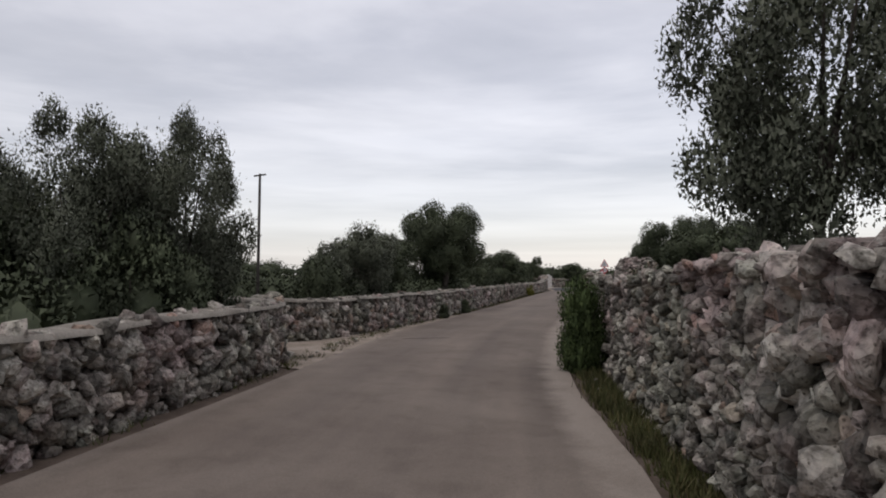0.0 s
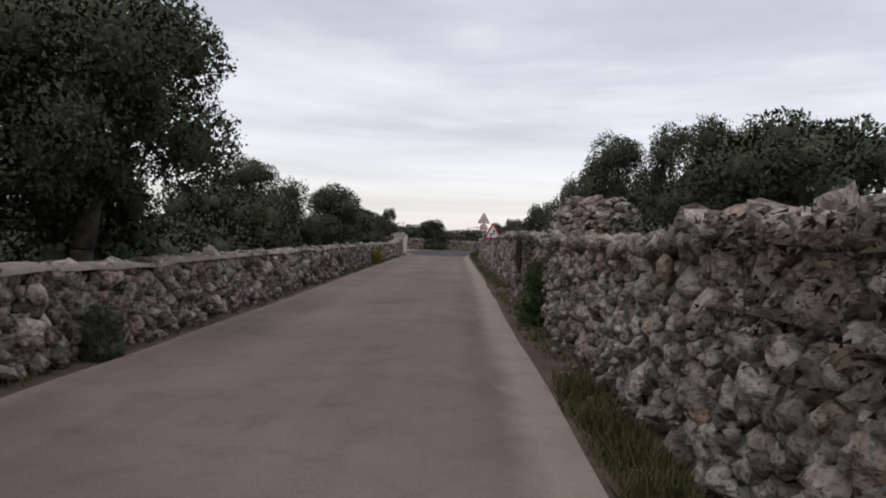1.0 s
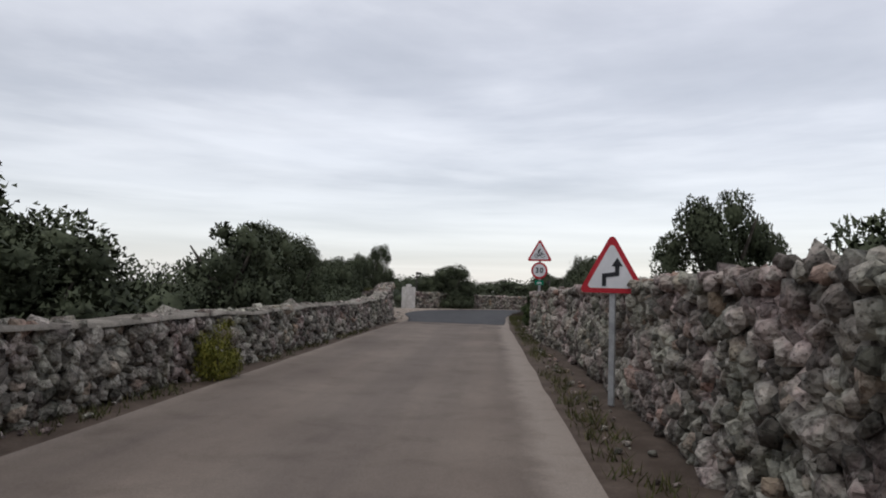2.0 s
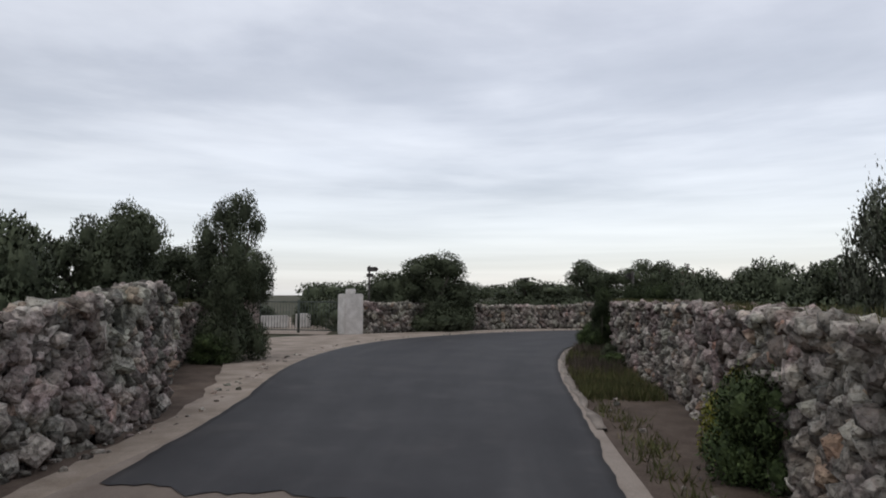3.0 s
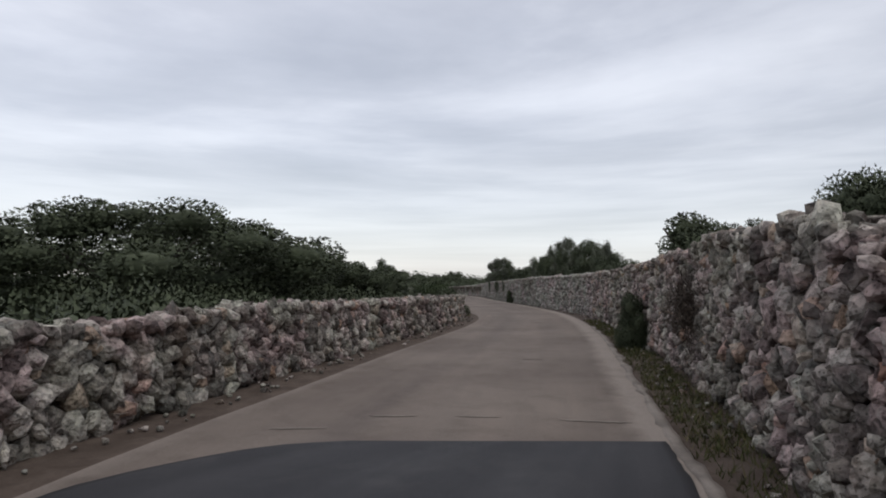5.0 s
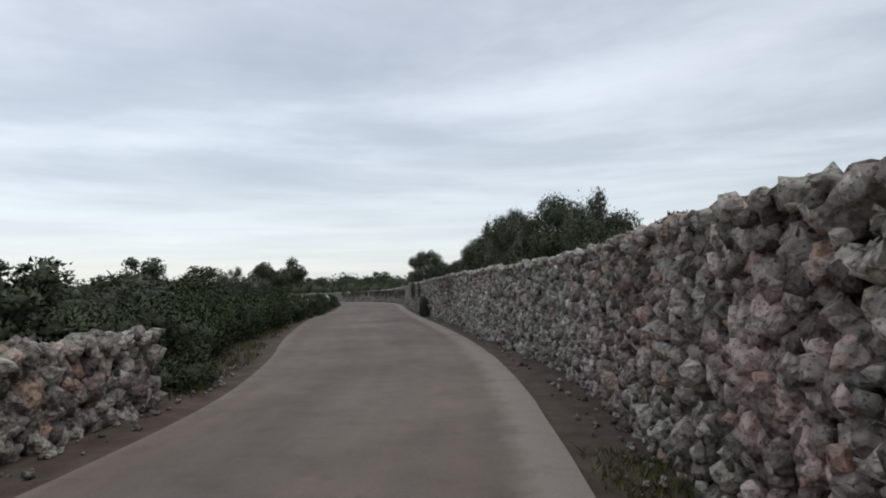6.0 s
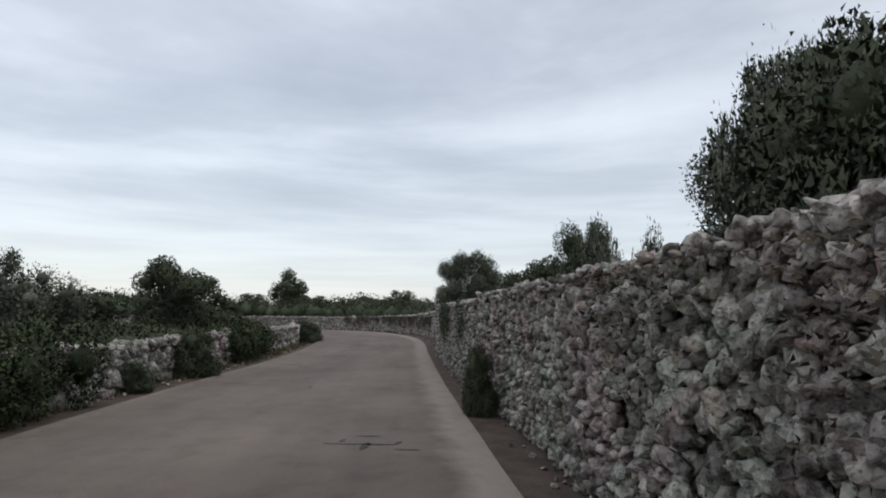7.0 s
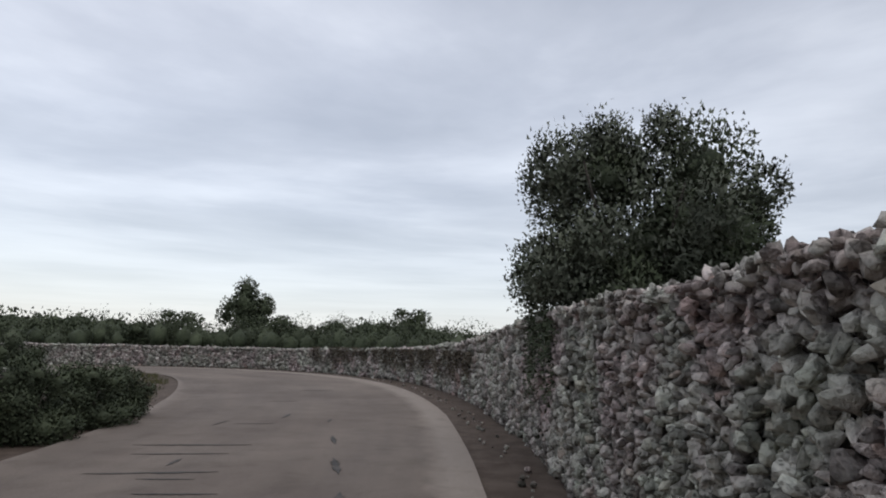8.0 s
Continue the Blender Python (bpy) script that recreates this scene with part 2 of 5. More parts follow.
# ---- mesh helpers ----
def mesh_object(name, verts, faces, mat, smooth=False):
    me = bpy.data.meshes.new(name)
    me.from_pydata([tuple(v) for v in verts], [], [tuple(f) for f in faces])
    me.materials.append(mat)
    if smooth:
        me.polygons.foreach_set("use_smooth", [True] * len(me.polygons))
    me.update()
    return new(name, me)


def part(name, bm, mat, parent=None, label="", smooth=False):
    me = bpy.data.meshes.new(name)
    bm.to_mesh(me)
    bm.free()
    me.materials.append(mat)
    if smooth:
        me.polygons.foreach_set("use_smooth", [True] * len(me.polygons))
    ob = new(name, me)
    ob.parent = parent
    return tagged(ob, label)


def child(ob, parent, label=""):
    ob.parent = parent
    return tagged(ob, label)


def box(bm, size, m=Matrix(), bevel=0.0):
    made = bmesh.ops.create_cube(bm, size=1.0, matrix=m @ Matrix.Diagonal((*size, 1)))
    if bevel:
        edges = list({e for v in made["verts"] for e in v.link_edges})
        bmesh.ops.bevel(bm, geom=edges, offset=bevel, segments=2, affect="EDGES")
    return bm


def tube(bm, a, b, r0, r1, sides=8):
    a, b = Vector(a), Vector(b)
    turn = (b - a).to_track_quat("Z", "Y").to_matrix().to_4x4()
    bmesh.ops.create_cone(bm, cap_ends=True, segments=sides, radius1=r0, radius2=r1, depth=(b - a).length, matrix=Matrix.Translation((a + b) / 2) @ turn)
    return bm


def scaled(points):
    return [(x * K, y * K) for x, y in points]


def spaced(points, step):
    """The line through the points, softened at the corners, at even steps. Returns places, headings and lengths."""
    p = np.array(points, float)
    for _ in range(2):
        q = np.empty((2 * len(p), 2))
        q[0::2][:-1], q[1::2][:-1] = 0.75 * p[:-1] + 0.25 * p[1:], 0.25 * p[:-1] + 0.75 * p[1:]
        q = q[:-2]
        p = np.vstack([p[:1], q, p[-1:]])
    d = np.r_[0, np.cumsum(np.hypot(*np.diff(p, axis=0).T))]
    s = np.linspace(0, d[-1], max(2, int(d[-1] / step) + 1))
    xy = np.c_[np.interp(s, d, p[:, 0]), np.interp(s, d, p[:, 1])]
    go = np.gradient(xy, axis=0)
    return xy, go / np.hypot(*go.T)[:, None], s


def ribbon(name, left, right, mat, z, cols=6, ragged=0.0, rough_z=0.0, seed=1, thick=0.0, fray=0.0):
    """A strip of ground between two lines."""
    n = max(len(left), 40) * 6
    rng = np.random.default_rng(seed)
    sides = []
    for line in (left, right):
        xy, _, s = spaced(scaled(line), 0.25)
        at = np.linspace(0, s[-1], n)
        sides.append(np.c_[np.interp(at, s, xy[:, 0]), np.interp(at, s, xy[:, 1])])
    a, b = sides
    across = (b - a) / np.maximum(np.hypot(*(b - a).T)[:, None], 1e-6)
    wave = lambda k: np.array([2.2 * ragged * (noise.noise((i * 0.23, seed, k)) + 0.6 * noise.noise((i * 0.9, seed, k + 3))) for i in range(n)])[:, None]
    a, b = a + across * wave(0), b + across * wave(7)
    verts, faces = [], []
    for i in range(n):
        for j in range(cols + 1):
            f = j / cols
            x, y = a[i] * (1 - f) + b[i] * f
            if fray:
                back = (a[1] - a[0]) / np.hypot(*(a[1] - a[0]))
                pull = fray * (noise.noise((f * 7, seed, 0)) + 0.6 * noise.noise((f * 23, seed, 3))) * max(0.0, 1 - i / 24)
                x, y = x + back[0] * pull, y + back[1] * pull
            verts.append((x, y, z + rough_z * noise.noise((x * 0.8, y * 0.8, seed))))
    for i in range(n - 1):
        for j in range(cols):
            k = i * (cols + 1) + j
            faces.append((k, k + 1, k + cols + 2, k + cols + 1))
    if thick:
        m = len(verts)
        for i in range(n):
            for j in (0, cols):
                x, y, zz = verts[i * (cols + 1) + j]
                verts.append((x, y, zz - thick))
        for i in range(n - 1):
            faces.append((i * (cols + 1), (i + 1) * (cols + 1), m + 2 * i + 2, m + 2 * i))
            faces.append((i * (cols + 1) + cols, m + 2 * i + 1, m + 2 * i + 3, (i + 1) * (cols + 1) + cols))
    ob = mesh_object(name, verts, faces, mat, True)
    run = np.r_[0, np.cumsum(np.hypot(*np.diff((a + b) / 2, axis=0).T))]
    uv = ob.data.uv_layers.new(name="UVMap")
    top = n * (cols + 1)
    spot = np.array([lp.vertex_index for lp in ob.data.loops])
    keep = np.where(spot < top, spot, 0)
    uv.data.foreach_set("uv", np.c_[(keep % (cols + 1)) / cols, run[keep // (cols + 1)]].astype(np.float32).ravel())
    return ob


# ---- the plan ----
ROAD_L = [(1.6, -18.43), (1.2, -8.43), (0.7, -1.13), (0.55, 0.77), (0.1, 4.57), (-0.25, 7.87), (-0.55, 11.07), (-0.45, 15.57), (-0.45, 25.97), (-0.55, 34.84), (-0.6, 43.45), (-0.6, 53), (-0.45, 57.5), (-0.6, 61), (-1.2, 64), (-1.5, 67), (-1.3, 70.2), (-0.6, 72.8), (0.6, 74.8), (2.2, 76.7), (4.2, 78.4), (6.6, 79.4), (9, 80.0), (11.8, 80.45), (14.5, 81.05), (17.4, 81.94), (20, 82.45), (23, 82.75), (27, 83.25), (33.1, 83.81), (37.5, 84.35), (41.5, 85.2), (45.96, 86.9), (49.97, 88.82), (55.83, 91.27), (62.21, 93.87), (70.38, 96.3), (77.03, 98.57), (82.9, 101), (87.2, 103.5), (92, 107), (96, 110.6), (97.6, 113.6), (97, 117.4), (93, 121), (84, 124.2)]
ROAD_R = [(5.9, -18.43), (5.4, -6.43), (4.8, -0.13), (4.3, 2.17), (3.9, 5.17), (3.5, 9.57), (3.35, 14.57), (3.4, 23.87), (3.5, 32.38), (3.5, 43.45), (3.5, 54), (3.6, 60), (3.7, 64), (3.85, 66.2), (4.15, 68.4), (4.5, 70.2), (5.1, 71.5), (6.2, 72.7), (7.5, 73.6), (9, 74.6), (10.6, 75.7), (12.8, 76.6), (16, 77.6), (20, 78.2), (25, 78.8), (31.4, 79.55), (36, 80.3), (40.38, 81.11), (45.52, 82.32), (52.89, 84.72), (65.31, 89.56), (78.6, 94.25), (84.4, 96.2), (90.4, 98.6), (97, 102.4), (101.4, 106.7), (103.5, 112), (102.9, 117.2), (99, 122.4), (93, 125.6), (85, 128.4)]
NEW_L = [(-0.3, 57.75), (-0.55, 60.3), (-0.7, 61.5), (-1.2, 64), (-1.5, 67), (-1.3, 70.2), (-0.6, 72.8), (0.6, 74.8), (2.2, 76.7), (4.2, 78.4), (6.6, 79.4), (9, 80.0), (11.8, 80.45), (14.5, 81.0), (17.4, 81.85), (18.8, 82.2), (20.3, 81.6), (20.7, 80.9)]
NEW_R = [(3.35, 57.3), (3.5, 60), (3.6, 64), (3.75, 66.2), (4.05, 68.4), (4.4, 70.25), (5.0, 71.6), (6.1, 72.8), (7.4, 73.7), (8.9, 74.7), (10.5, 75.8), (12.7, 76.7), (16, 77.7), (19.5, 78.2), (21.4, 78.45)]
"""Faces of the dry-stone walls towards the road."""
WALL_NEAR_L = [(1.3, -18.43), (0.9, -8.43), (0.5, -0.93), (0.3, 0.37), (-0.15, 4.17), (-0.75, 5.47), (-1.8, 6.07), (-3.8, 6.37)]
WALL_FIELD_L = [(-5, 6.47), (-2.6, 7.07), (-1.5, 7.67), (-1.1, 9.17), (-0.8, 13.57), (-0.75, 18.62), (-0.85, 25.97), (-0.9, 32.38), (-1.1, 38.53), (-1, 49.6), (-1, 56), (-1.1, 59.5), (-1.6, 61.2)]
WALL_GATE_L = [(-2.4, 62.9), (-3.2, 64.2), (-4.9, 70), (-6.2, 73.3)]
WALL_BEND_L = [(-2.2, 76.6), (-0.6, 78.0), (1.3, 79.5), (3.5, 80.7), (6.2, 81.3), (8.4, 81.8), (11.8, 81.95), (14.5, 82.25), (17.5, 82.75), (22.9, 83.55), (28, 84.1), (33.1, 84.51), (37.5, 85.1), (41.3, 85.85)]
WALL_LANE_R = [(6.3, -18.43), (5.8, -7.43), (5.1, 0.07), (4.7, 3.17), (4.3, 5.87), (4.1, 8.87), (3.95, 11.57), (3.9, 15.57), (3.95, 25.97), (4.2, 32.38), (4.35, 39.76), (4.4, 45.91), (4.1, 50.83)]
WALL_SIGN_R = [(4.1, 50.83), (4.05, 53), (4.2, 54.6), (4.5, 57.5), (4.85, 61), (5.05, 65), (5.15, 67.5), (5.35, 69.3), (5.6, 70.5), (6.15, 71.6), (7, 72.4), (8.2, 73.35)]
WALL_BEND_R = [(8.2, 73.35), (9.8, 74.4), (11.6, 75.1), (13, 75.7), (14.7, 76.5), (16.3, 77.05), (18.8, 77.6), (22, 77.75), (24.5, 77.95), (28.6, 78.45), (33, 79.1), (37.5, 79.9), (42.37, 80.82)]
WALL_FAR_R = [(42.37, 80.82), (45.86, 81.68), (49.62, 83.13), (54.62, 84.96), (60.45, 87.11), (68.91, 90.42), (75.68, 92.98)]
WALL_END_R = [(75.68, 92.98), (79.2, 93.85), (83, 94.85), (86, 95.9), (91, 97.85), (95.4, 100.1), (100.2, 103.5), (104.6, 109.8), (105.2, 116), (102, 122), (96, 126.4), (86, 130)]
WALL_FAR_L = [(45.66, 88.94), (47.94, 89.72), (50.94, 90.54), (62.88, 94.61), (67.67, 96.36), (75.24, 98.85), (80.98, 101.01), (83.61, 102.26)]

# ---- ground and road ----
GX, GY = 40.0, 60.0
bm = bmesh.new()
bmesh.ops.create_grid(bm, x_segments=60, y_segments=60, size=1500)
bmesh.ops.translate(bm, verts=bm.verts, vec=(GX, GY, -0.03))
ground = tagged(part("ground", bm, GROUND), "scrubby brown and green open ground", "ground", kind="structure")


def shifted(line, by):
    """The line moved sideways to its right, in plan units."""
    p = np.array(line, float)
    go = np.gradient(p, axis=0)
    go /= np.hypot(*go.T)[:, None]
    return [tuple(v) for v in p + np.c_[go[:, 1], -go[:, 0]] * by]


road = tagged(ribbon("road", ROAD_L, ROAD_R, OLD_ASPHALT, 0.02, 10, 0.03, 0.003, 3), "worn brown-grey country lane asphalt", "road", kind="structure")
fresh = tagged(ribbon("fresh_asphalt", NEW_L, NEW_R, NEW_ASPHALT, 0.031, 40, 0.02, 0.002, 4, 0.007, 0.3), "fresh black asphalt laid over the bend", "road", kind="structure")
verge_l = tagged(ribbon("verge", shifted(ROAD_L, -2.2), shifted(ROAD_L, 0.2), SOIL, -0.01, 6, 0.05, 0.02, 5), "bare brown soil verge beside the lane", "verge", kind="structure")
verge_r = tagged(ribbon("verge", shifted(ROAD_R, -0.2), shifted(ROAD_R, 2.0), SOIL, -0.01, 6, 0.05, 0.02, 6), "bare brown soil verge beside the lane", "verge", kind="structure")
APRON_L = [(-0.75, 57.0), (-1.05, 60.5), (-1.75, 63.0), (-4.0, 69), (-5.0, 73.5), (-2.6, 75.6), (-0.6, 77.0), (1.6, 78.7), (3.6, 79.9), (6.2, 80.7), (9, 80.7), (11.8, 80.95), (14.5, 81.35), (16.4, 81.6)]
APRON_R = [(-0.3, 57.5), (-0.4, 61), (-1.0, 64), (-1.3, 67), (-1.1, 70.2), (-0.4, 72.8), (0.8, 74.8), (2.4, 76.6), (4.4, 78.2), (6.6, 79.2), (9, 79.8), (11.8, 80.2), (14.5, 80.8), (16.4, 81.3)]
apron = tagged(ribbon("gravel_apron", APRON_L, APRON_R, GRAVEL, 0.01, 6, 0.05, 0.006, 7), "pale gravel shoulder before the gate", "gravel", kind="structure")
side_track = tagged(ribbon("gravel_apron", [(-1.4, 4.77), (-3.4, 6.47), (-1.6, 7.47), (-1.2, 9.57), (-0.95, 12.57), (-0.7, 17.57)], [(0.2, 4.17), (-0.1, 6.17), (-0.2, 7.77), (-0.5, 10.07), (-0.5, 12.57), (-0.4, 17.57)], GRAVEL, 0.01, 6, 0.05, 0.006, 8), "pale gravel mouth of a side track", "gravel", kind="structure")
gate_track = tagged(ribbon("gravel_apron", [(-5.6, 75.6), (-6.2, 78), (-8.5, 84), (-12, 92)], [(-3.2, 75.2), (-3.6, 78), (-6.2, 84), (-9.4, 92)], GRAVEL, 0.008, 4, 0.05, 0.006, 17), "pale gravel track behind the gate", "gravel", kind="structure")
KERB_LINE = ROAD_R[11:27]
kerb = tagged(ribbon("kerb", shifted(KERB_LINE, -0.05), shifted(KERB_LINE, 0.05), KERB, 0.04, 2, 0.04, 0.03, 9, 0.08), "low pale concrete kerb along the bend", "kerb", kind="structure")

# ---- dry-stone walls ----


def rock_template(seed, square):
    """Vertices and faces of one lumpy stone, about one unit across."""
    rng = np.random.default_rng(seed)
    bm = bmesh.new()
    bmesh.ops.create_cube(bm, size=1.0)
    bmesh.ops.subdivide_edges(bm, edges=bm.edges[:], cuts=1, use_grid_fill=True)
    co = np.array([v.co for v in bm.verts])
    ball = co / np.linalg.norm(co, axis=1)[:, None] * 0.58
    co = co * square + ball * (1 - square) + rng.normal(0, 0.10, co.shape)
    for _ in range(6):
        n = rng.normal(size=3)
        n /= np.linalg.norm(n)
        far = co @ n - rng.uniform(0.26, 0.42)
        co = co - np.outer(np.maximum(far, 0) * 0.85, n)
    faces = [[v.index for v in f.verts] for f in bm.faces]
    bm.free()
    return co, faces


def rock_small(seed, square):
    """A lighter lumpy stone: eight corners and six swollen sides."""
    rng = np.random.default_rng(seed)
    corner = np.array([(x, y, z) for x in (-1, 1) for y in (-1, 1) for z in (-1, 1)]) * (0.36 + 0.10 * square)
    mids = np.array([(-1, 0, 0), (1, 0, 0), (0, -1, 0), (0, 1, 0), (0, 0, -1), (0, 0, 1)]) * 0.56
    co = np.vstack([corner, mids]) + rng.normal(0, 0.125, (14, 3))
    rings = ((0, 1, 3, 2), (4, 6, 7, 5), (0, 4, 5, 1), (2, 3, 7, 6), (0, 2, 6, 4), (1, 5, 7, 3))
    faces = [[q[k], q[(k + 1) % 4], 8 + side] for side, q in enumerate(rings) for k in range(4)]
    return co, faces


LIGHT_ROCKS = [rock_small(300 + i, (i % 4) / 3) for i in range(16)]
ROCKS = [rock_template(100 + i, 0.25 + 0.5 * (i % 4) / 3) for i in range(16)]
ROCK_MESHES = {}


def rock_mesh(index, mat):
    key = (index, mat.name)
    if key not in ROCK_MESHES:
        co, faces = ROCKS[index]
        me = bpy.data.meshes.new("stone")
        me.from_pydata([tuple(v) for v in co], [], faces)
        me.materials.append(mat)
        if index % 5:
            me.polygons.foreach_set("use_smooth", [True] * len(me.polygons))
        ROCK_MESHES[key] = me
    return ROCK_MESHES[key]


def stones_joined(name, stones, mat, parent, fine=False):
    """Many stones as one mesh. Each is (template, place, turn, size)."""
    verts, faces, base = [], [], 0
    for index, at, turn, size in stones:
        co, fs = (ROCKS if fine else LIGHT_ROCKS)[index]
        verts.append((co * size) @ turn.T + at)
        faces += [[base + k for k in f] for f in fs]
        base += len(co)
    if not base:
        return None
    return tagged(child(mesh_object(name, np.vstack(verts), faces, mat, True), parent), kind="stuff")


def turn_z(go, tilt, rng):
    """Axes of a stone: along the wall, out of it, up, shaken by tilt."""
    a = np.array([[go[0], -go[1], 0], [go[1], go[0], 0], [0, 0, 1.0]])
    e = Euler(rng.normal(0, tilt, 3)).to_matrix()
    return a @ np.array(e)


def stone_wall(line, heights, label, out=1, size=0.20, pale=False, near=(0, 0), top_size=0.2, seed=0, ruin=0.05, thick=0.62, fine=(0, 0), cap=False, coarse=()):
    """A dry-stone wall whose face towards the road follows the line. out: 1 when the road lies to the line's right.
    heights: (length along, height) in plan units; near: the stretch whose stones are parts."""
    rng = np.random.default_rng(seed)
    mat, mass = (STONE_GREY, STONE_GREY_MASS) if pale == "grey" else (STONE_PALE, STONE_PALE_MASS) if pale else (STONE, STONE_MASS)
    xy, go, s = spaced(scaled(line), 0.1)
    side = np.c_[go[:, 1], -go[:, 0]] * out
    hs = np.interp(s, [a * K for a, _ in heights], [b * K for _, b in heights])
    wob = np.array([noise.noise((v * 0.45, seed, 0.0)) * 0.06 + noise.noise((v * 1.7, seed, 5.0)) * ruin for v in s])
    hs = hs + wob - 0.08
    bulge = np.array([noise.noise((v * 0.3, seed, 9.0)) * 0.07 for v in s])
    xy = xy + side * bulge[:, None]
    wall = tagged(new("dry_stone_wall"), label, "stone wall")
    wall.location = (float(xy[0, 0]), float(xy[0, 1]), 0)
    off = np.array([xy[0, 0], xy[0, 1], 0])
    # the fill between the two faces
    prof = [(-0.15, 0.0), (-0.21, 1.0), (-(thick - 0.05), 1.0), (-(thick + 0.05), 0.0)]
    verts, faces = [], []
    pick = list(range(0, len(s), 4)) + ([len(s) - 1] if (len(s) - 1) % 4 else [])
    for i in pick:
        for d, f in prof:
            x, y = xy[i] + side[i] * d
            verts.append((x - off[0], y - off[1], -0.03 if f == 0 else max(hs[i] - 0.10, 0.1)))
    for i in range(len(pick) - 1):
        for j in range(3):
            k = i * 4 + j
            faces.append((k, k + 1, k + 5, k + 4))
    faces += [(0, 1, 2, 3), tuple(len(verts) - 4 + k for k in (3, 2, 1, 0))]
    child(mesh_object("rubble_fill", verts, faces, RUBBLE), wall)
    at = lambda v, arr: np.array([np.interp(v, s, arr[:, 0]), np.interp(v, s, arr[:, 1])])
    stones = []

    def face(depth, unit, sign, flat, begin=0.0, stop=1e9):
        z = unit * 0.35
        while z < hs.max():
            course = unit * rng.uniform(0.62, 1.0)
            v = begin + rng.uniform(0, unit)
            while v < min(s[-1], stop):
                big = rng.choice((0.55, 0.7, 0.85, 1.0, 1.25, 1.65))
                wide = unit * big * rng.uniform(0.8, 1.2)
                zz = z + rng.normal(0, unit * 0.32)
                top = np.interp(v, s, hs)
                if zz < top - unit * (0.15 if sign > 0 else 0.55):
                    g, sd = at(v, go), at(v, side)
                    lean = 0.06 * zz / max(top, 0.3)
                    p = at(v, xy) + sd * (depth - sign * lean + rng.normal(-0.008, 0.042))
                    dims = np.array([wide * rng.uniform(0.95, 1.3), max(unit * flat, 0.085) * rng.uniform(0.9, 1.4), course * big ** 0.6 * rng.uniform(1.0, 1.65)])
                    stones.append((rng.integers(16), np.array([p[0], p[1], zz]) - off, turn_z(g, 0.5, rng), dims, v, sign))
                v += wide * 0.95
            z += course * 0.88
    ends = [0.0] + [a * K for a, _ in coarse] + [1e9]
    for unit, a, b in zip([size] + [c for _, c in coarse], ends, ends[1:]):
        face(-0.07, unit, 1, 1.1, a, b)
    face(-(thick - 0.02), 0.3, -1, 0.6)
    v = 0.1
    if cap:
        rows = [(0.015, -0.05), (0.0, 0.0), (-thick * 0.5, 0.025), (-thick + 0.01, 0.0), (-thick, -0.05)]
        even = int(np.argmax(np.r_[hs, 9.0] > 1.12 * K)) if hs[0] < 1.12 * K else len(s)
        even = min(even, len(s))
        verts = [(*(xy[i] + side[i] * (d + 0.02 * noise.noise((s[i] * 2.1, seed, d))) - off[:2]), hs[i] + dz + 0.02 * noise.noise((s[i] * 1.3, d, 4.0))) for i in range(even) for d, dz in rows]
        faces = [(i * 5 + j, i * 5 + j + 1, i * 5 + j + 6, i * 5 + j + 5) for i in range(even - 1) for j in range(4)]
        child(mesh_object("coping", verts, faces, MORTAR, True), wall, "weathered pale mortar capping")
        v = s[even - 1]
    while v < s[-1]:
        lump = top_size if fine[1] == 0 or fine[0] * K <= v <= fine[1] * K else max(top_size, 0.125)
        for d in [*np.arange(0.02, 0.34, lump * 0.8), *np.arange(0.36, thick, 0.15)]:
            g, sd, h = at(v, go), at(v, side), np.interp(v, s, hs)
            p = at(v + rng.normal(0, 0.05), xy) - sd * (d + rng.normal(0, 0.03))
            dims = (lump if d < 0.35 else max(lump, 0.13)) * rng.uniform(0.6, 1.35, 3) * np.array([1.0, 0.95, 0.75])
            stones.append((rng.integers(16), np.array([p[0], p[1], h - (0.06 if d < 0.35 else 0.1) + rng.uniform(-0.03, 0.06)]) - off, turn_z(g, 0.25, rng), dims, v, 1))
        v += lump * rng.uniform(0.75, 1.1)
    lo, hi = near[0] * K, near[1] * K
    single = [q for q in stones if q[5] > 0 and lo <= q[4] <= hi]
    single = single[:: max(1, math.ceil(len(single) / 300))] if len(single) > 300 else single
    chosen = {id(q) for q in single}
    rest = [q for q in stones if id(q) not in chosen]
    close = [q for q in rest if q[5] > 0 and fine[0] * K <= q[4] <= fine[1] * K]
    kept = {id(q) for q in close}
    stones_joined("stones", [q[:4] for q in rest if id(q) not in kept], mass, wall)
    stones_joined("nearer_stones", [q[:4] for q in close], mass, wall, True)
    for index, place, turn, dims, _, _ in single:
        ob = new("stone", rock_mesh(int(index), mat))
        ob.parent = wall
        m = Matrix([list(r) for r in turn]).to_4x4()
        ob.matrix_local = Matrix.Translation(place) @ m @ Matrix.Diagonal((*dims, 1))
    return wall


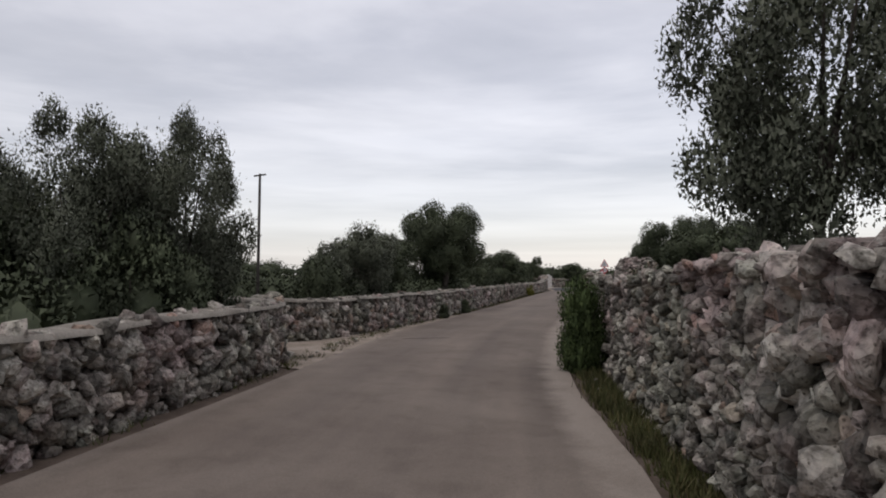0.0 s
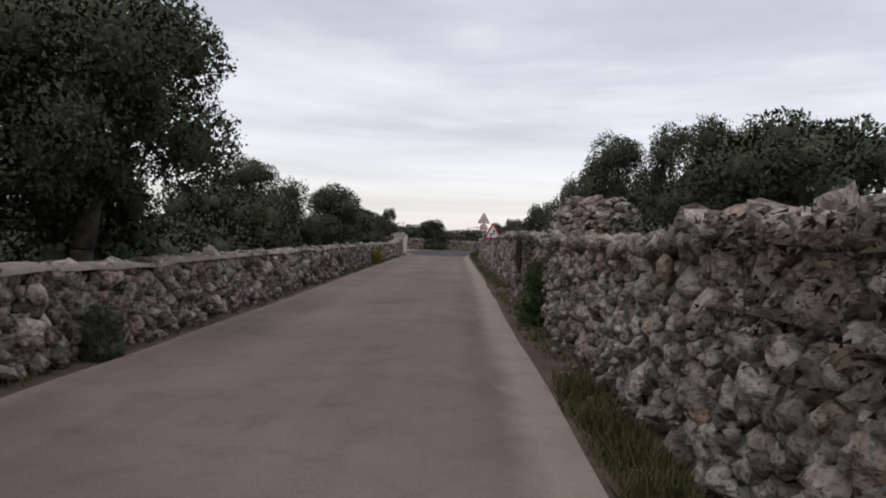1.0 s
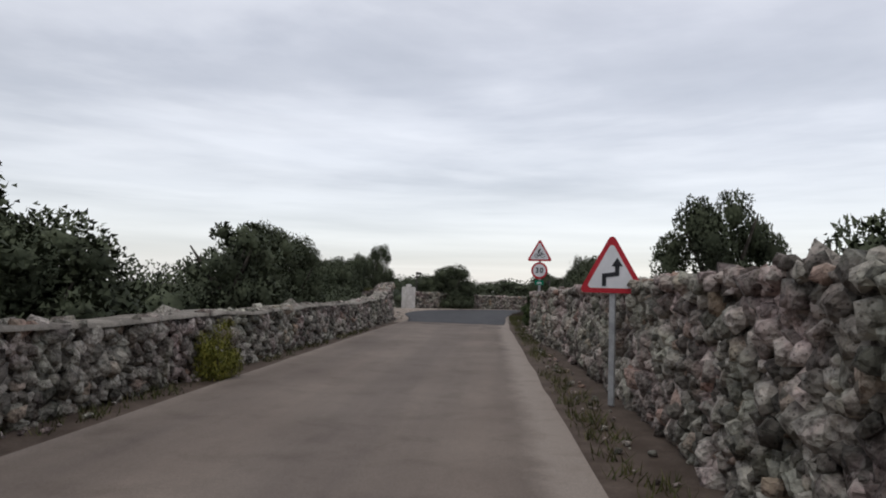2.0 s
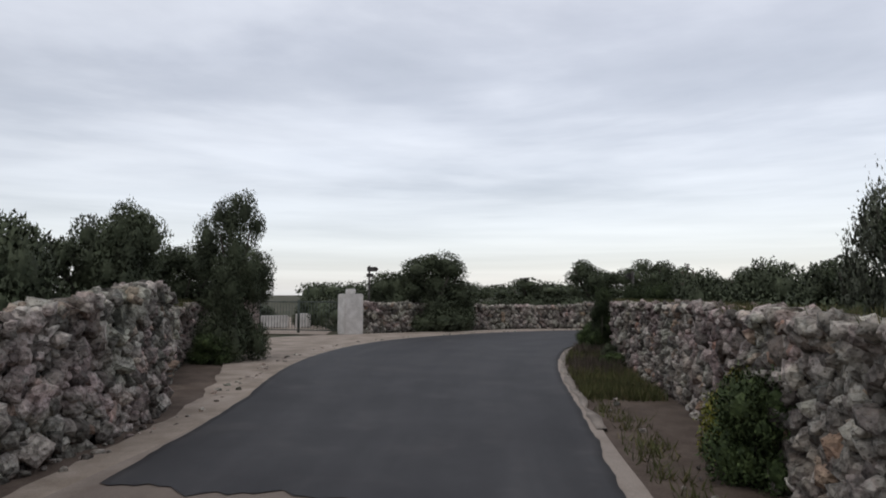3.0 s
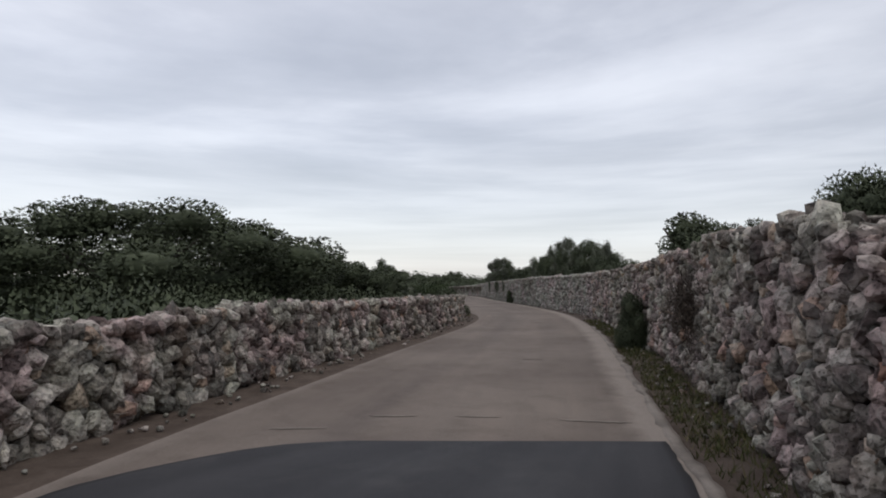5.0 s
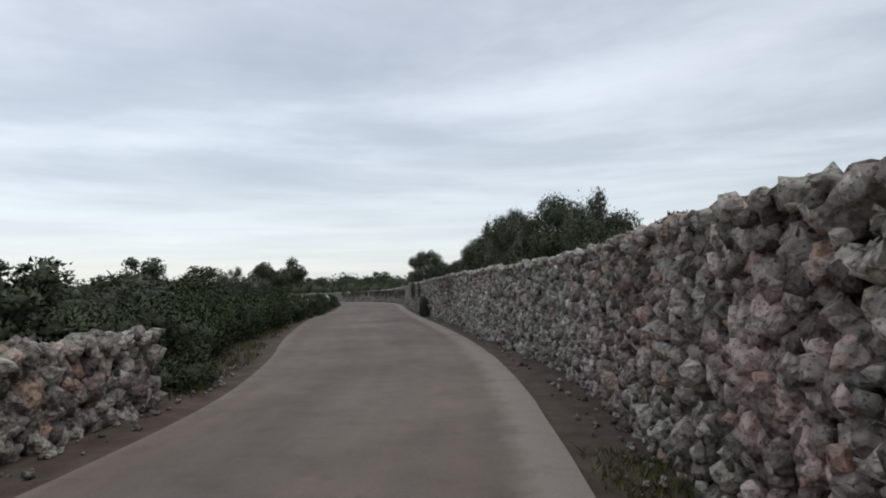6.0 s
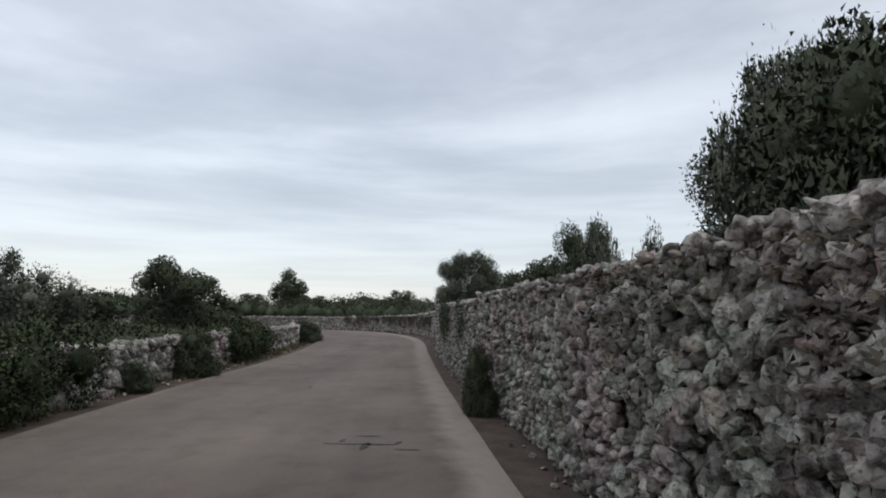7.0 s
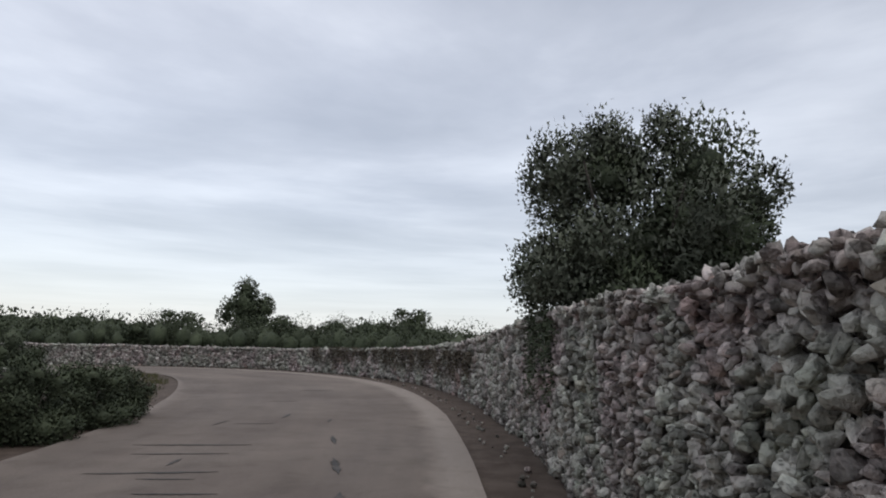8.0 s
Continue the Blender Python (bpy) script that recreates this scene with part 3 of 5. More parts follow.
stone_wall(WALL_NEAR_L, [(0, 1.05), (19, 1.0), (21, 1.0), (30, 1.0)], "grey dry-stone field wall turning into a side track", 1, 0.26, near=(17, 22), seed=1, top_size=0.14, ruin=0.02, cap=True, coarse=((13, 0.14),))
stone_wall(WALL_FIELD_L, [(0, 0.92), (38.53, 0.9), (48.37, 0.9), (52.43, 0.98), (54.43, 1.35), (56.43, 1.55), (58.43, 1.25)], "long low grey dry-stone wall with a heaped end", 1, 0.135, near=(8, 13.45), seed=2, top_size=0.14, ruin=0.02, cap=True)
stone_wall(WALL_GATE_L, [(0, 1.15), (6, 1.2), (12, 1.0)], "overgrown dry-stone wall beside the gateway", 1, 0.16, near=(0, 4), seed=3, ruin=0.1, top_size=0.16)
stone_wall(WALL_BEND_L, [(0, 1.15), (6, 1.0), (9, 1.0), (11, 1.15), (17, 1.1), (21, 1.13), (24, 1.0), (27, 1.06), (42, 0.95)], "pale rust-stained dry-stone wall round the bend", 1, 0.16, True, near=(16, 22), seed=4, ruin=0.06, top_size=0.17)
lane_wall = stone_wall(WALL_LANE_R, [(0, 1.5), (18, 1.55), (22, 1.43), (28, 1.38), (31, 1.34), (33, 1.41), (35, 1.43), (35.3, 1.34), (41, 1.35), (44.4, 1.43), (49.58, 1.5), (55.73, 1.48), (65.57, 1.4), (70.43, 1.25)], "tall rough grey dry-stone wall hung with dry ivy", -1, 0.26, near=(25, 28), seed=5, ruin=0.06, top_size=0.14, fine=(17.5, 28.5), coarse=((14.5, 0.122), (58.19, 0.15), ))
stone_wall(WALL_SIGN_R, [(0, 1.3), (6, 1.3), (14, 1.3), (16, 1.3), (20, 1.24), (24, 1.3)], "uneven pale dry-stone wall on the inside of the bend", -1, 0.118, True, near=(15.5, 18.5), seed=6, ruin=0.08, top_size=0.125, fine=(12, 24))
stone_wall(WALL_BEND_R, [(0, 1.3), (3.5, 1.14), (6, 1.12), (8, 1.2), (10, 1.28), (11.5, 1.45), (13, 1.75), (16, 1.86), (22, 1.78), (35, 1.8)], "lichen-spotted dry-stone wall with a heap of loose stones", -1, 0.125, True, near=(4, 7.5), seed=7, ruin=0.07, top_size=0.13, fine=(0, 12))
stone_wall(WALL_FAR_R, [(0, 1.8), (16, 1.84), (24, 1.78), (28, 1.7), (36, 1.74)], "tall dry-stone wall of rounded limestone lumps", -1, 0.112, "grey", near=(16, 18.5), seed=8, ruin=0.08, top_size=0.095, fine=(14, 36), coarse=((21, 0.09), (27.5, 0.07)))
stone_wall(WALL_END_R, [(0, 1.66), (3, 1.63), (6, 1.76), (10, 1.75), (18, 1.5), (27, 1.25), (36, 1.1), (65, 1.0)], "dry-stone wall curving across the end of the lane", -1, 0.1, "grey", near=(2.6, 4.2), seed=9, ruin=0.03, top_size=0.06, coarse=((1.2, 0.05), (3.8, 0.068), (6, 0.095), (11, 0.13)), fine=(1, 7))
stone_wall(WALL_FAR_L, [(0, 0.95), (10, 0.9), (30, 0.85), (42, 0.85)], "low limestone wall smothered by a hedge", 1, 0.17, "grey", near=(18, 26), seed=10, ruin=0.08, top_size=0.17)


def coping_row(wall, line, start, end, high, seed):
    """Large pale rounded stones laid side by side along a wall's top."""
    rng = np.random.default_rng(seed)
    xy, go, s = spaced(scaled(line), 0.1)
    v = start * K
    while v < end * K:
        wide = rng.uniform(0.2, 0.34)
        g = np.array([np.interp(v, s, go[:, 0]), np.interp(v, s, go[:, 1])])
        p = np.array([np.interp(v, s, xy[:, 0]), np.interp(v, s, xy[:, 1])])
        for back in (0.1, 0.36):
            q = p + np.array([g[1], -g[0]]) * back + g * rng.normal(0, 0.03)
            ob = new("coping_stone", rock_mesh(int(rng.choice((1, 2, 3, 6, 7, 8, 11, 12))), STONE_PALE))
            ob.parent = wall
            place = (q[0] - wall.location.x, q[1] - wall.location.y, high * K + rng.uniform(-0.03, 0.02))
            turn = Matrix([list(row) for row in turn_z(g, 0.07, rng)]).to_4x4()
            ob.matrix_local = Matrix.Translation(place) @ turn @ Matrix.Diagonal((wide * 1.1, 0.3, rng.uniform(0.18, 0.23), 1))
        v += wide * 0.92


coping_row(lane_wall, WALL_LANE_R, 29.0, 35.6, 1.36, 81)


# ---- plants ----
def leaves_mesh(places, outward, length, width, rng, droop=0.0):
    """Pointed leaves at the places, each turned about at random."""
    n = len(places)
    axis = outward + rng.normal(0, 0.75, (n, 3))
    axis[:, 2] -= droop
    axis /= np.linalg.norm(axis, axis=1)[:, None]
    other = np.cross(axis, rng.normal(size=(n, 3)))
    other /= np.linalg.norm(other, axis=1)[:, None]
    size = rng.uniform(0.6, 1.35, n)[:, None]
    tip = places + axis * length * 0.55 * size
    b = places - axis * length * 0.35 * size + other * width * 0.6 * size
    d = places - axis * length * 0.45 * size - other * width * 0.6 * size
    flat = np.cross(b - tip, d - tip)
    flat /= np.maximum(np.linalg.norm(flat, axis=1), 1e-9)[:, None]
    away = (flat * outward).sum(1) < 0
    b[away], d[away] = d[away], b[away].copy()
    flat[away] *= -1
    soft = outward / np.maximum(np.linalg.norm(outward, axis=1), 1e-9)[:, None] + 0.55 * flat
    soft /= np.linalg.norm(soft, axis=1)[:, None]
    verts = np.stack([tip, b, d], 1).reshape(-1, 3)
    faces = np.arange(3 * n).reshape(-1, 3)
    return verts, faces, np.repeat(soft, 3, axis=0)


def leafy_object(name, shape, mat):
    """Foliage whose leaves shade softly, as a crown does."""
    verts, faces, soft = shape
    ob = mesh_object(name, verts, faces, mat, True)
    ob.data.normals_split_custom_set_from_vertices([tuple(v) for v in soft])
    return ob


def lumpy_ball(center, radii, seed, detail=2, rough=0.22):
    bm = bmesh.new()
    bmesh.ops.create_icosphere(bm, subdivisions=detail, radius=1.0)
    for v in bm.verts:
        n = noise.noise(v.co * 1.7 + Vector((seed * 7.1, 0, 0))) + 0.5 * noise.noise(v.co * 4.1 + Vector((0, seed * 3.3, 0)))
        v.co *= 1 + rough * n
    co = np.array([v.co for v in bm.verts]) * radii + center
    faces = [[v.index for v in f.verts] for f in bm.faces]
    bm.free()
    return co, faces


def crown_shape(lobes, count, leaf, rng, seed, fringe=0.10, core=0.0, droop=0.0, slim=0.55, inside=0.3):
    """A crown of leaves on lumpy lobes, with a dense inside. lobes: (centre, radii)."""
    verts, faces, soft, base = [], [], [], 0
    weight = np.array([r[0] * r[2] for _, r in lobes])
    share = np.maximum(30, count * weight / weight.sum()).astype(int)
    for k, ((c, r), m) in enumerate(zip(lobes, share)):
        c, r = np.array(c, float), np.array(r, float)
        if core:
            co, fs = lumpy_ball(c, r * core, seed * 31 + k, 1)
            verts.append(co)
            soft.append((co - c) / np.linalg.norm(co - c, axis=1)[:, None])
            faces += [[base + i for i in f] for f in fs]
            base += len(co)
        d = rng.normal(size=(m, 3))
        d /= np.linalg.norm(d, axis=1)[:, None]
        lump = np.array([noise.noise(Vector(q) * 2.3 + Vector((seed, k, 0))) for q in d])
        inner = rng.random(m) < inside
        reach = np.where(inner, rng.uniform(0.45, 0.85, m), 0.84 + 0.26 * lump + np.abs(rng.normal(0, fringe, m)))
        grow = np.where(inner, 1.5, 1.0)[:, None]
        p = c + d * r * reach[:, None]
        lv, lf, ln = leaves_mesh(p, d * 0.8 + np.array([0, 0, 0.35]), leaf * grow, leaf * slim * grow, rng, droop)
        verts.append(lv)
        soft.append(ln)
        faces += (lf + base).tolist()
        base += len(lv)
    return np.vstack(verts), faces, np.vstack(soft)


def sprigs(count, rng, center, spread, height, leaf, per=56):
    """Upright leafy shoots on thin stems."""
    verts, faces, soft, base = [], [], [], 0
    for _ in range(count):
        a = np.array(center) + np.r_[np.clip(rng.normal(0, spread, 2), -1.4 * spread, 1.4 * spread), 0]
        b = a + np.r_[rng.normal(0, 0.16, 2), rng.uniform(0.4, 1.0)] * height
        w = leaf * 0.08
        stem = np.array([a + (w, 0, 0), a + (-w, w, 0), a + (-w, -w, 0), b])
        verts.append(stem)
        soft.append(np.array([(1, 0, 0), (-0.6, 0.8, 0), (-0.6, -0.8, 0), (0, 0, 1)]))
        faces += [[base, base + 1, base + 3], [base + 1, base + 2, base + 3], [base + 2, base, base + 3]]
        base += 4
        f = rng.uniform(0.05, 1.0, per)[:, None]
        p = a + (b - a) * f + rng.normal(0, leaf * 0.45, (per, 3)) * (1.25 - f)
        lv, lf, ln = leaves_mesh(p, np.tile([0, 0, 0.9], (per, 1)) + rng.normal(0, 0.5, (per, 3)), leaf, leaf * 0.4, rng)
        verts.append(lv)
        soft.append(ln)
        faces += (lf + base).tolist()
        base += len(lv)
    return np.vstack(verts), faces, np.vstack(soft)


def joined(*shapes):
    verts, faces, soft, base = [], [], [], 0
    for v, f, n in shapes:
        verts.append(v)
        soft.append(n)
        faces += [[base + int(i) for i in q] for q in f]
        base += len(v)
    return np.vstack(verts), faces, np.vstack(soft)


def limbs(bm, rng, height, lean, spread, count, r):
    """A forked, tapered trunk."""
    fork = Vector((lean[0] * 0.4, lean[1] * 0.4, height * 0.45))
    mid = fork * 0.5 + Vector(rng.normal(0, 0.03, 3))
    tube(bm, (0, 0, -0.05), mid, r, r * 0.85)
    tube(bm, mid, fork, r * 0.85, r * 0.72)
    for i in range(count):
        a = i * 2 * math.pi / count + rng.uniform(-0.4, 0.4)
        knee = fork + Vector((math.cos(a) * spread * 0.45, math.sin(a) * spread * 0.45, height * 0.25))
        end = fork + Vector((math.cos(a) * spread, math.sin(a) * spread, height * rng.uniform(0.45, 0.7)))
        tube(bm, fork, knee, r * 0.6, r * 0.42, 6)
        tube(bm, knee, end, r * 0.42, r * 0.12, 6)


def tree_model(name, seed, lobes, count, leaf, mat, label, category, trunk=None, extra=None, **how):
    rng = np.random.default_rng(seed)
    thing = tagged(new(name), label, category)
    if trunk:
        bm = bmesh.new()
        limbs(bm, rng, *trunk)
        part("trunk", bm, BARK, thing, "forked grey trunk and limbs", True)
    else:
        for k in range(3):
            bm = bmesh.new()
            a = k * 2.1 + seed
            tube(bm, (math.cos(a) * 0.06, math.sin(a) * 0.06, -0.03), (math.cos(a) * 0.35, math.sin(a) * 0.35, 0.75), 0.03, 0.008, 5)
            part("stem", bm, BARK, thing, "thin grey woody stem", True)
    shape = crown_shape(lobes, count, leaf, rng, seed, **how)
    if extra:
        shape = joined(shape, sprigs(extra[0], rng, extra[1], extra[2], extra[3], extra[4] if len(extra) > 4 else leaf))
    full = shape[0]
    EXTENT[thing.name] = (float(np.percentile(np.hypot(full[:, 0], full[:, 1]), 97)), float(np.percentile(full[:, 2], 99.7)))
    full[:, 2] = np.maximum(full[:, 2], -0.02)
    child(leafy_object("crown", shape, mat), thing)
    return thing


def random_lobes(seed, n, spread, size, low, high, flat=0.9, skirt=0):
    """Many uneven lobes in an upright egg between two heights, and a skirt of low ones."""
    rng = np.random.default_rng(seed)
    mid, half = (low + high) / 2, (high - low) / 2
    out = [((0, 0, mid), (spread * 0.62, spread * 0.62, half * 0.75))]
    for i in range(n):
        a = i * 2.4 + rng.uniform(-0.5, 0.5)
        h = rng.uniform(-0.95, 1.0)
        d = spread * math.sqrt(max(0.05, 1 - h * h)) * rng.uniform(0.6, 1.0)
        q = size * rng.uniform(0.6, 1.25)
        out.append(((math.cos(a) * d, math.sin(a) * d, mid + h * half * 0.85), (q, q, q * flat)))
    for i in range(skirt):
        a = i * 6.283 / skirt + rng.uniform(-0.3, 0.3)
        q = size * rng.uniform(0.9, 1.3)
        d = spread * rng.uniform(0.4, 0.85)
        out.append(((math.cos(a) * d, math.sin(a) * d, q * 0.75), (q, q, q)))
    return out


EXTENT = {}
EVERGREEN = "dense dark evergreen tree behind the wall"
MODELS = {
    # crown radius about one unit, two units tall
    "round": tree_model("tree", 21, random_lobes(1, 20, 0.72, 0.30, 0.5, 1.95, 0.95, 8), 26000, 0.043, LEAF_DARK, EVERGREEN, "tree", (1.5, (0.1, 0.1), 0.5, 4, 0.09), fringe=0.12, droop=0.1, core=0.5, inside=0.22),
    "dome": tree_model("tree", 22, random_lobes(2, 18, 0.75, 0.27, 0.35, 1.5, 0.8, 10), 27000, 0.038, LEAF_DARK, "dome-shaped dark evergreen tree behind the wall", "tree", (1.2, (0.05, 0.1), 0.6, 4, 0.09), fringe=0.06, core=0.5, inside=0.22),
    "olive": tree_model("olive_tree", 23, random_lobes(3, 26, 0.78, 0.25, 0.55, 2.0, 1.05, 7), 26000, 0.039, LEAF_OLIVE, "wild olive tree with grey-green airy leaves", "olive tree", (1.7, (0.15, 0.0), 0.6, 5, 0.06), (8, (0, 0, 1.5), 0.3, 0.35), fringe=0.2, slim=0.5, core=0.5, inside=0.22),
    "airy": tree_model("olive_tree", 24, random_lobes(4, 26, 0.85, 0.17, 0.5, 2.0, 1.15), 12600, 0.042, LEAF_OLIVE, "thin wild olive with sky showing through its twigs", "olive tree", (1.45, (-0.1, 0.1), 0.6, 7, 0.04), (8, (0, 0, 1.3), 0.3, 0.45), fringe=0.26, slim=0.5),
    "grand": tree_model("olive_tree", 31, random_lobes(14, 46, 0.85, 0.17, 0.45, 2.1, 1.1), 45600, 0.027, LEAF_OLIVE, "tall wild olive leaning over the stone wall", "olive tree", (1.45, (0.1, 0.1), 0.6, 7, 0.045), fringe=0.2, slim=0.5, inside=0.4),
    "oak": tree_model("tree", 33, random_lobes(17, 26, 0.78, 0.26, 0.4, 1.95, 0.95, 8), 52000, 0.03, LEAF_DARK, EVERGREEN, "tree", (1.4, (0.1, 0.1), 0.5, 5, 0.08), fringe=0.14, core=0.5, inside=0.22),
    "tall": tree_model("tree", 34, random_lobes(18, 26, 0.8, 0.26, 0.72, 2.0, 0.95), 54000, 0.03, LEAF_DARK, "tall dense evergreen tree leaning over the low wall", "tree", (1.6, (0.1, 0.1), 0.5, 5, 0.08), fringe=0.14, core=0.5, inside=0.22),
    "mound": tree_model("tree", 36, random_lobes(31, 40, 0.8, 0.2, 0.12, 0.92, 0.8, 18), 95000, 0.0185, LEAF_DARK, "broad rounded clump of dark evergreen trees beyond the wall", "tree", (0.7, (0.05, 0.1), 0.5, 5, 0.04), fringe=0.05, core=0.5, inside=0.22),
    "shrub": tree_model("shrub", 25, random_lobes(5, 12, 0.65, 0.30, 0.25, 1.1, 0.9, 8), 16000, 0.045, LEAF_DARK, "dense dark mastic shrub", "shrub", None, (9, (0, 0, 0.8), 0.3, 0.35), fringe=0.12, core=0.5, inside=0.22),
    "spiky": tree_model("shrub", 26, random_lobes(6, 14, 0.65, 0.26, 0.3, 1.3, 1.05, 8), 16000, 0.042, LEAF_OLIVE, "upright wild olive shrub with spiky shoots", "shrub", None, (22, (0, 0, 0.95), 0.3, 0.42), fringe=0.2, slim=0.5, core=0.5, inside=0.22),
    "bramble": tree_model("shrub", 35, random_lobes(26, 18, 0.33, 0.15, 0.15, 1.35, 1.0, 7), 60000, 0.019, LEAF_BRAMBLE, "dark roadside bush with loose leafy shoots", "shrub", None, (12, (0, 0, 1.15), 0.22, 0.45, 0.032), fringe=0.2, slim=0.5, core=0.5, inside=0.22),
    "green": tree_model("shrub", 27, random_lobes(7, 12, 0.65, 0.28, 0.2, 1.0, 0.9, 8), 15000, 0.047, LEAF_FRESH, "fresh green bush at the foot of the wall", "shrub", None, (12, (0, 0, 0.6), 0.4, 0.5), fringe=0.16, core=0.5, inside=0.22),
    "yellow": tree_model("shrub", 28, random_lobes(8, 8, 0.6, 0.28, 0.2, 0.9, 0.9, 6), 8060, 0.043, LEAF_YELLOW, "yellow-green leafy plant growing against the wall", "shrub", None, fringe=0.2),
    "dry": tree_model("shrub", 29, random_lobes(9, 12, 0.65, 0.28, 0.2, 1.0, 0.9), 9000, 0.10, DRY_TWIG, "tangle of dry brown twigs hanging on the wall", "shrub", None, fringe=0.25, slim=0.11),
    "far_dome": tree_model("tree", 41, random_lobes(21, 18, 0.75, 0.28, 0.35, 1.5, 0.8, 10), 9000, 0.066, LEAF_DARK, "distant dome-shaped dark evergreen tree", "tree", (1.2, (0.05, 0.1), 0.6, 3, 0.09), fringe=0.08, core=0.5, inside=0.22),
    "far_round": tree_model("tree", 42, random_lobes(22, 18, 0.72, 0.30, 0.5, 1.95, 0.95, 8), 9000, 0.07, LEAF_DARK, "distant bushy dark evergreen tree", "tree", (1.5, (0.1, 0.1), 0.5, 3, 0.09), fringe=0.14, core=0.5, inside=0.22),
    "far_olive": tree_model("olive_tree", 43, random_lobes(23, 22, 0.78, 0.25, 0.5, 2.0, 1.05, 6), 8500, 0.066, LEAF_OLIVE, "distant grey-green wild olive tree", "olive tree", (1.7, (0.15, 0.0), 0.6, 4, 0.06), fringe=0.26, slim=0.35, core=0.5, inside=0.22),
}
SIZES = {kind: EXTENT[ob.name] for kind, ob in MODELS.items()}
USED = set()


def plant(kind, x, y, wide, tall, turn=0.0, z=0.0, deep=None, label=""):
    """A plant of the kind, of that radius and height in plan units."""
    rad, top = SIZES[kind]
    m = pose(x * K, y * K, z * K, 0, 0, turn) @ Matrix.Diagonal((wide * K / rad, (deep or wide) * K / rad, tall / top * K, 1))
    if kind in USED:
        first = MODELS[kind]
        ob = copy_thing(first, m @ Matrix.Diagonal([1 / v for v in first.scale] + [1]))
    else:
        USED.add(kind)
        ob = MODELS[kind]
        ob.matrix_basis = m
    return tagged(ob, label)


